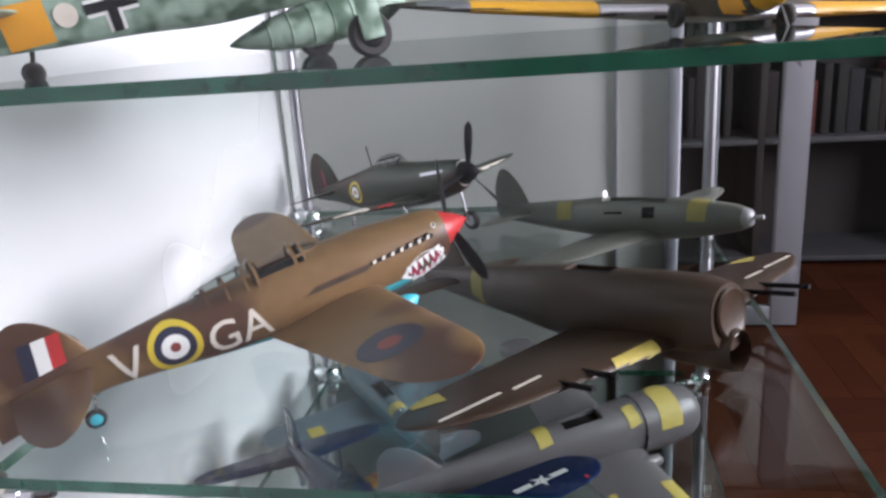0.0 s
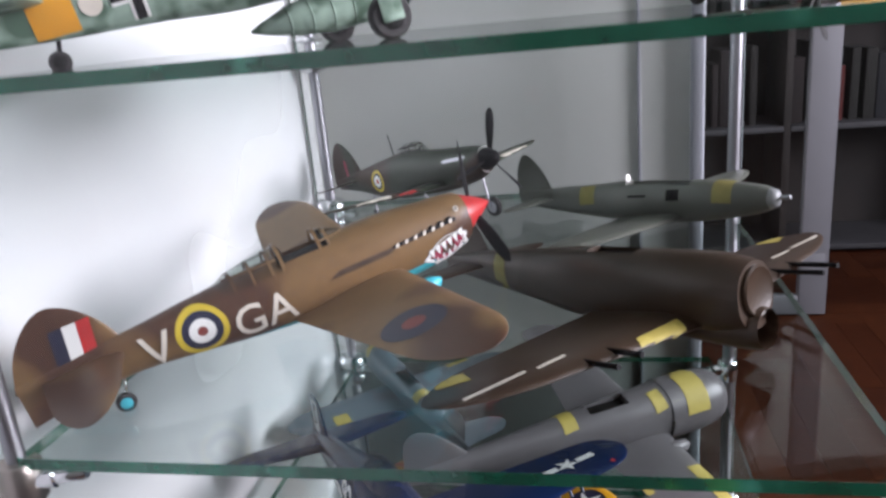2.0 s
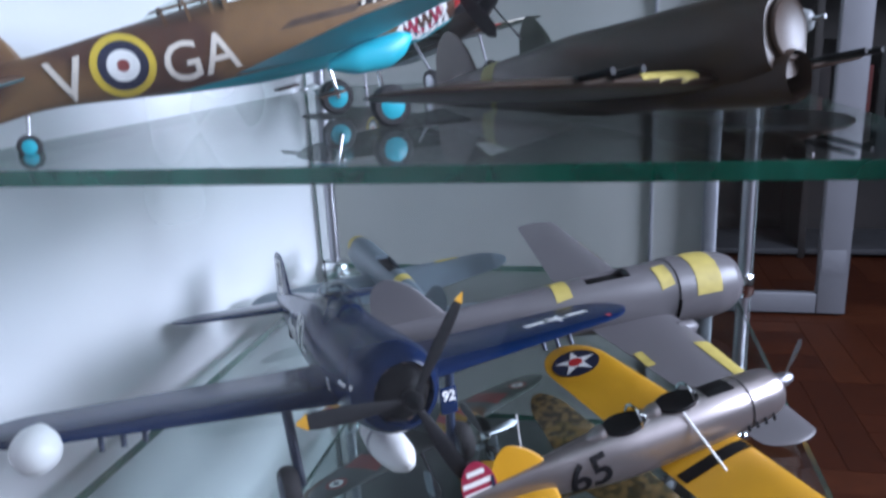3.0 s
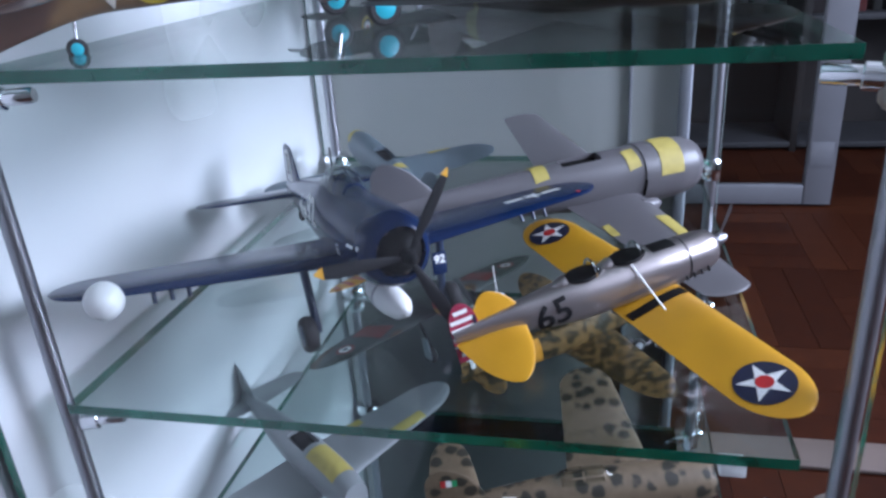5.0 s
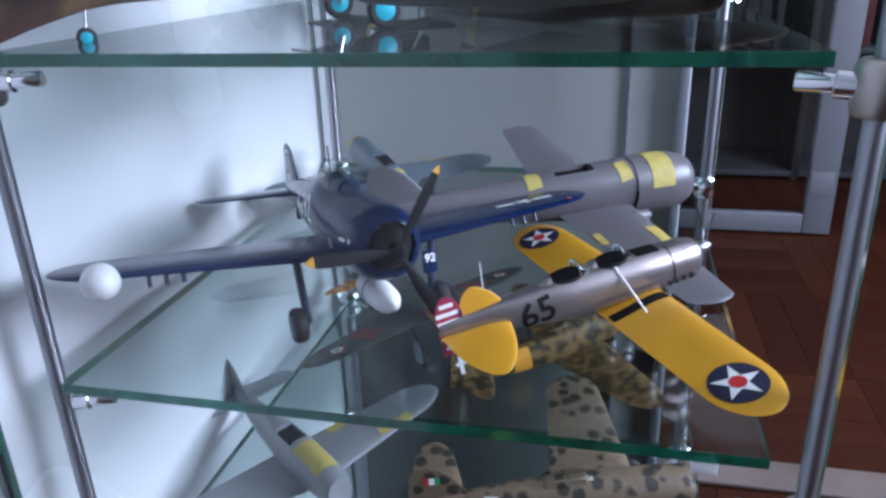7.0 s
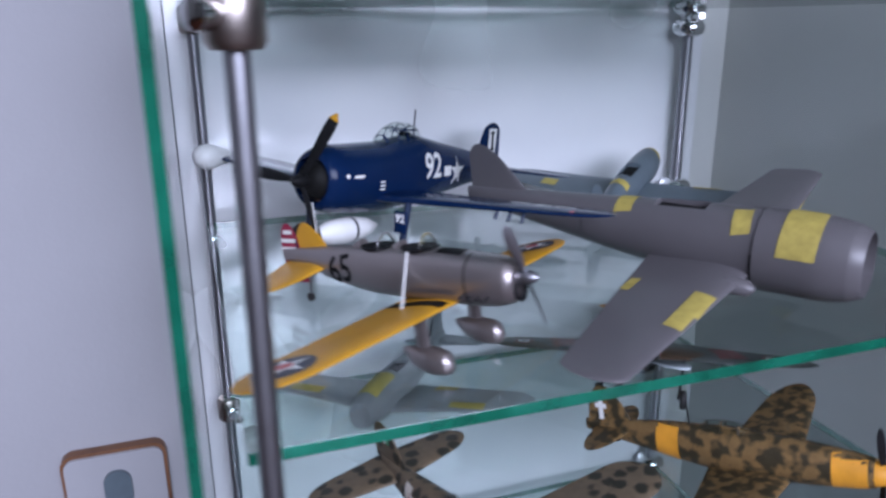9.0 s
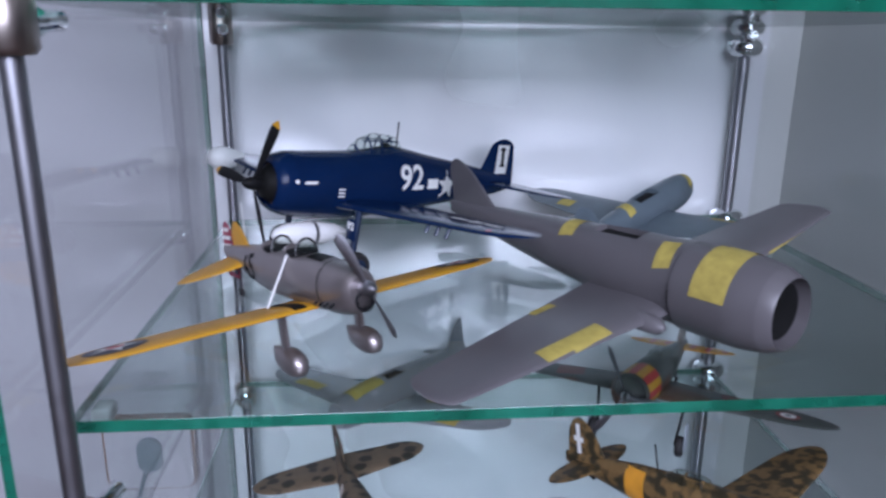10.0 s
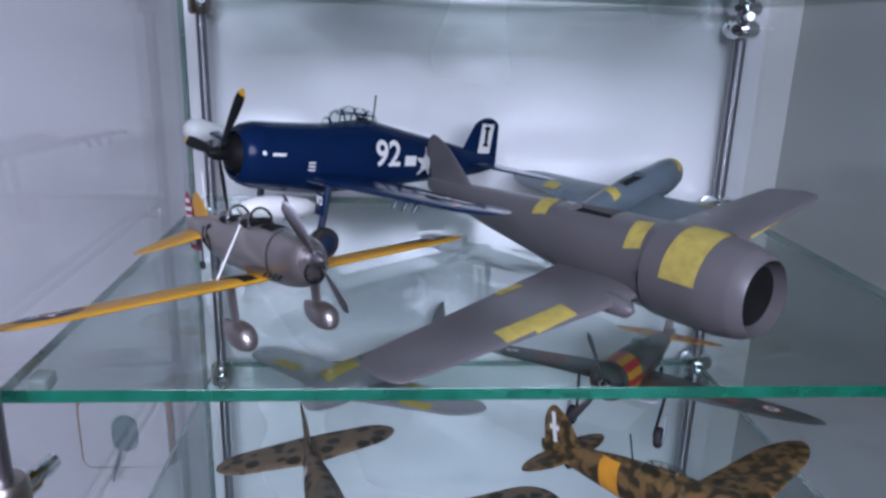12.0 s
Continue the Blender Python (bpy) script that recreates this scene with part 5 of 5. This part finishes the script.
# ---- top shelf: brown fighter with a yellow leading edge ----
p = airframe(airfield(0.2975, 0.1205, 0.3025, -68.4, -4.0, -3.4, 1.03), "dark brown fighter model with yellow nose and wing edge", [
    (-0.190, 0.004, 0.0012, 0.0045), (-0.160, 0.003, 0.0045, 0.0080), (-0.120, 0.001, 0.0085, 0.0125), (-0.080, 0, 0.0110, 0.0150),
    (-0.045, -0.001, 0.0110, 0.0135), (-0.015, 0, 0.0090, 0.0100), (-0.010, 0, 0.0080, 0.0090)],
    (-0.044, -0.012, 0.052, 0.030, 0.142, 0.004, 0.004, 1.7, 0.25), (-0.155, 0.004, 0.026, 0.016, 0.045, 0.006, 0.0, 0.9, 0.4),
    (-0.156, 0.006, 0.034, 0.020, 0.026, 0.012, 0.5), (DARKCAMO, DARKCAMO), 2.1)
r, b = p["root"], p["body"]
spinner(r, 0.012, 0.0080, -0.010, 0, YELLOW)
propeller(r, 0.034, 0.0058, (90, 210, 330), BLACK, -0.004, 0, None, 0.003, BLACK)
for s in (1, -1):
    key = "left" if s > 0 else "right"
    for f in (0.5, -0.5):
        mark("leading_edge_stripe", poly_rect(0.056, 0.0100, 16, 8), YELLOW, p[key], (-0.048, 0.081 * s, -0.009), (1, 0, f), (0, 0, 1), label="yellow leading edge stripe")
    mark("leading_edge_strip", poly_rect(0.022, 0.0060, 8, 5), STEEL, p[key], (-0.046, 0.1195 * s, -0.008), (1, 0, 0.1), (0, 0, 1))
    mark("leading_edge_strip", poly_rect(0.032, 0.0060, 8, 5), STEEL, p[key], (-0.046, 0.0365 * s, -0.010), (1, 0, 0.1), (0, 0, 1))
    wheel(r, -0.030, 0.026 * s, -0.0110, 0.0050, 0.0036, INTERIOR, RUBBER, (-0.040, 0.030 * s, -0.012), BLACK, 0.0010)
    mark("nose_band", poly_rect(0.014, 0.024, 4, 12), ORANGE, b, (-0.020, 0, 0), (0, s, 0))
part("tail_wheel", spin([(0.0015, -0.0012), (0.003, -0.0008), (0.003, 0.0008), (0.0015, 0.0012)], "y", 14, None, Matrix.Translation((-0.160, 0, -0.0035))), RUBBER, r)

# ---- lower shelf ----
p = airframe(airfield(0.2817, 0.3425, -0.1023, 33.6, 10.4, 0.7, 0.99), "sand and green mottled fighter model with a yellow fuselage band", [
    (-0.186, 0.003, 0.0012, 0.0040), (-0.160, 0.002, 0.0042, 0.0075), (-0.120, 0.001, 0.0085, 0.0125), (-0.085, 0, 0.0112, 0.0150),
    (-0.050, 0, 0.0110, 0.0135), (-0.018, 0, 0.0088, 0.0102), (-0.008, 0, 0.0075, 0.0085)],
    (-0.050, -0.010, 0.050, 0.026, 0.112, 0.008, 0.010, 1.0, 0.25), (-0.152, 0.003, 0.026, 0.016, 0.036, 0.007, 0.0, 0.9, 0.5),
    (-0.150, 0.005, 0.034, 0.018, 0.028, 0.013, 0.5), (MCCAMO, MCCAMO), 2.1)
r, b = p["root"], p["body"]
spinner(r, 0.014, 0.0076, -0.009, 0, ORANGE)
propeller(r, 0.033, 0.0056, (15, 135, 255), BLACK, -0.004, 0, None, 0.003, ORANGE)
canopy(r, [(-0.108, 0.010, 0.0025, 0.003), (-0.096, 0.0120, 0.0058, 0.0070), (-0.084, 0.0120, 0.0058, 0.0070), (-0.074, 0.011, 0.003, 0.003)], MCCAMO, 3)
part("antenna_mast", rod((-0.112, 0, 0.010), (-0.113, 0, 0.030), 0.0005, 6), BLACK, r)
for s in (1, -1):
    wheel(r, -0.042, 0.026 * s, -0.0200, 0.0068, 0.0040, STEEL, RUBBER, (-0.048, 0.028 * s, -0.010), STEEL, 0.0009)
    mark("fuselage_band", poly_rect(0.015, 0.034, 4, 14), ORANGE, b, (-0.125, 0, 0), (0, s, 0), label="yellow fuselage band")
    mark("nose_band", poly_rect(0.018, 0.030, 4, 14), ORANGE, b, (-0.020, 0, 0), (0, s, 0))
    for w, h in ((0.0085, 0.0035), (0.0035, 0.021)):
        mark("fin_cross", poly_rect(w, h, 4, 6), WHITE, p["fin"], (-0.1735, 0, 0.018), (0, s, 0), (0, 0, 1), 0.0003)
    key = "left" if s > 0 else "right"
part("tail_wheel", spin([(0.0015, -0.0012), (0.003, -0.0008), (0.003, 0.0008), (0.0015, 0.0012)], "y", 14, None, Matrix.Translation((-0.164, 0, -0.0045))), RUBBER, r)
part("tail_strut", rod((-0.164, 0, -0.0045), (-0.158, 0, 0.001), 0.0008, 8), STEEL, r)

p = airframe(airfield(0.1375, 0.2765, -0.0865, -36.4, 9.0, 2.5), "dark camouflaged radial fighter model with yellow and red striped cowling", [
    (-0.166, 0.004, 0.0012, 0.0040), (-0.135, 0.003, 0.0050, 0.0075), (-0.095, 0.001, 0.0100, 0.0125), (-0.060, 0, 0.0125, 0.0145),
    (-0.034, 0, 0.0132, 0.0138), (-0.010, 0, 0.0130, 0.0132), (-0.005, 0, 0.0115, 0.0118)],
    (-0.034, -0.008, 0.052, 0.026, 0.122, 0.010, -0.002, 1.0, 0.25), (-0.134, 0.005, 0.026, 0.016, 0.042, 0.006, 0.0, 0.9, 0.4),
    (-0.128, 0.006, 0.034, 0.018, 0.026, 0.014, 0.5), (HAWKCAMO, HAWKCAMO), 2.0, None, 0.008, tail_mat=ORANGE)
r, b = p["root"], p["body"]
propeller(r, 0.034, 0.0056, (25, 145, 265), STEEL, 0.0, 0, None, 0.0035, CHROME)
for k in range(16):
    a = 2 * math.pi * k / 16
    mark("cowling_stripe", poly_rect(0.0275, 0.0053, 6, 2), YELLOW if k % 2 else RED, b, (-0.0225, 0, 0), (0, math.cos(a), math.sin(a)), (0, -math.sin(a), math.cos(a)), 0.0003)
for k in range(3):
    for s in (1, -1):
        mark("tail_stripe", poly_rect(0.004, 0.024, 2, 5), RED, p["tleft" if s > 0 else "tright"], (-0.150, (0.010 + 0.012 * k) * s, 0), (0, 0, 1), (1, 0, 0))
canopy(r, [(-0.092, 0.009, 0.0025, 0.003), (-0.080, 0.0110, 0.0060, 0.0075), (-0.066, 0.0110, 0.0060, 0.0075), (-0.055, 0.010, 0.003, 0.003)], HAWKCAMO, 3)
for s in (1, -1):
    key = "left" if s > 0 else "right"
    wheel(r, -0.030, 0.030 * s, -0.0360, 0.0070, 0.0044, STEEL, RUBBER, (-0.036, 0.030 * s, -0.008), BLACK, 0.0010, (0.008, 0.016, HAWKCAMO))
    for f in (1, -1):
        roundel(p[key], (-0.055, 0.091 * s, 0), (0, 0, f), [(0.0022, INSIGNIA), (0.0050, WHITE), (0.0078, DULLRED)], (1, 0, 0))
        mark("wing_patch", poly_rect(0.020, 0.030, 6, 6), DULLRED, p[key], (-0.060, 0.060 * s, 0), (0, 0, f), (1, 0.3, 0), 0.0002)
part("tail_wheel", spin([(0.0015, -0.0012), (0.003, -0.0008), (0.003, 0.0008), (0.0015, 0.0012)], "y", 14, None, Matrix.Translation((-0.140, 0, -0.0215))), RUBBER, r)
part("tail_strut", rod((-0.140, 0, -0.0215), (-0.135, 0, -0.001), 0.0008, 8), STEEL, r)

p = airframe(airfield(0.0987, 0.0866, -0.1160, -39.8, 3.9, 5.0, 1.06), "unpainted pale grey fighter model with tape over its nose", [
    (-0.160, 0.004, 0.0012, 0.0040), (-0.130, 0.003, 0.0048, 0.0075), (-0.090, 0.001, 0.0090, 0.0120), (-0.055, 0, 0.0112, 0.0140),
    (-0.025, 0, 0.0108, 0.0130), (-0.008, 0, 0.0090, 0.0105), (-0.002, 0, 0.0075, 0.0085)],
    (-0.026, -0.008, 0.050, 0.028, 0.102, 0.008, 0.008, 1.0, 0.2), (-0.128, 0.004, 0.026, 0.016, 0.042, 0.006, 0.0, 0.9, 0.3),
    (-0.124, 0.006, 0.034, 0.016, 0.026, 0.018, 0.3), (PALE, PALE), 2.1, (-0.070, -0.048, 0.0062), 0.0)
tape(p["body"], (-0.028, 0, 0), (0, 0, 1), 0.014, 0.030, (1, 0, 0))
tape(p["left"], (-0.035, 0.06, 0), (0.4, 0, 1), 0.024, 0.007, (1, 0, 0))
tape(p["left"], (-0.068, 0.035, 0), (-0.2, 0, 1), 0.016, 0.010, (1, 0, 0))
tape(p["right"], (-0.040, -0.06, 0), (0, 0, 1), 0.024, 0.010, (1, 0, 0))

p = airframe(airfield(0.3023, 0.1322, -0.1150, 14.6, 3.3, 5.0, 0.99), "sand-coloured fighter model with dark leopard spots", [
    (-0.166, 0.003, 0.0012, 0.0050), (-0.140, 0.002, 0.0052, 0.0085), (-0.100, 0.001, 0.0100, 0.0130), (-0.065, 0, 0.0125, 0.0150),
    (-0.030, 0, 0.0130, 0.0140), (-0.006, 0, 0.0120, 0.0125), (-0.002, 0, 0.0105, 0.0108)],
    (-0.030, -0.008, 0.056, 0.034, 0.116, 0.006, 0.008, 1.0, 0.15), (-0.136, 0.004, 0.034, 0.022, 0.054, 0.008, 0.0, 0.9, 0.3),
    (-0.132, 0.006, 0.038, 0.022, 0.026, 0.016, 0.4), (LEOPARD, LEOPARD), 2.1, None, 0.008)
r, b = p["root"], p["body"]
canopy(r, [(-0.098, 0.010, 0.0025, 0.003), (-0.086, 0.0120, 0.0062, 0.0072), (-0.070, 0.0120, 0.0062, 0.0072), (-0.058, 0.011, 0.003, 0.003)], LEOPARD, 3)
for s in (1, -1):
    for k, c in enumerate((GREEN, WHITE, RED)):
        mark("fin_flash", poly_rect(0.0032, 0.0050, 2, 2), c, p["fin"], (-0.1525 - 0.0032 * k * -s, 0, 0.022), (0, s, 0))
        mark("side_flash", poly_rect(0.0040, 0.0060, 2, 2), c, b, (-0.112 - 0.0040 * k * -s, 0, 0.003), (0, s, 0))
    mark("fuselage_band", poly_rect(0.008, 0.030, 3, 12), CREAM, b, (-0.122, 0, 0), (0, s, 0))
for ps_y in (1, -1):
    wheel(r, -0.030, 0.030 * ps_y, -0.0120, 0.0068, 0.0042, STEEL, RUBBER)

# ---- parquet staves of the floor beside the cabinet ----
stave_mesh = {}
for along in (True, False):
    w, h = (sl, sw) if along else (sw, sl)
    bm = box(-w / 2 + 0.0006, -h / 2 + 0.0006, -0.004, w / 2 - 0.0006, h / 2 - 0.0006, 0)
    bmesh.ops.recalc_face_normals(bm, faces=bm.faces)
    me = bpy.data.meshes.new("parquet_stave")
    bm.to_mesh(me)
    bm.free()
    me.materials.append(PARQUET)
    stave_mesh[along] = me
rng = random.Random(12)
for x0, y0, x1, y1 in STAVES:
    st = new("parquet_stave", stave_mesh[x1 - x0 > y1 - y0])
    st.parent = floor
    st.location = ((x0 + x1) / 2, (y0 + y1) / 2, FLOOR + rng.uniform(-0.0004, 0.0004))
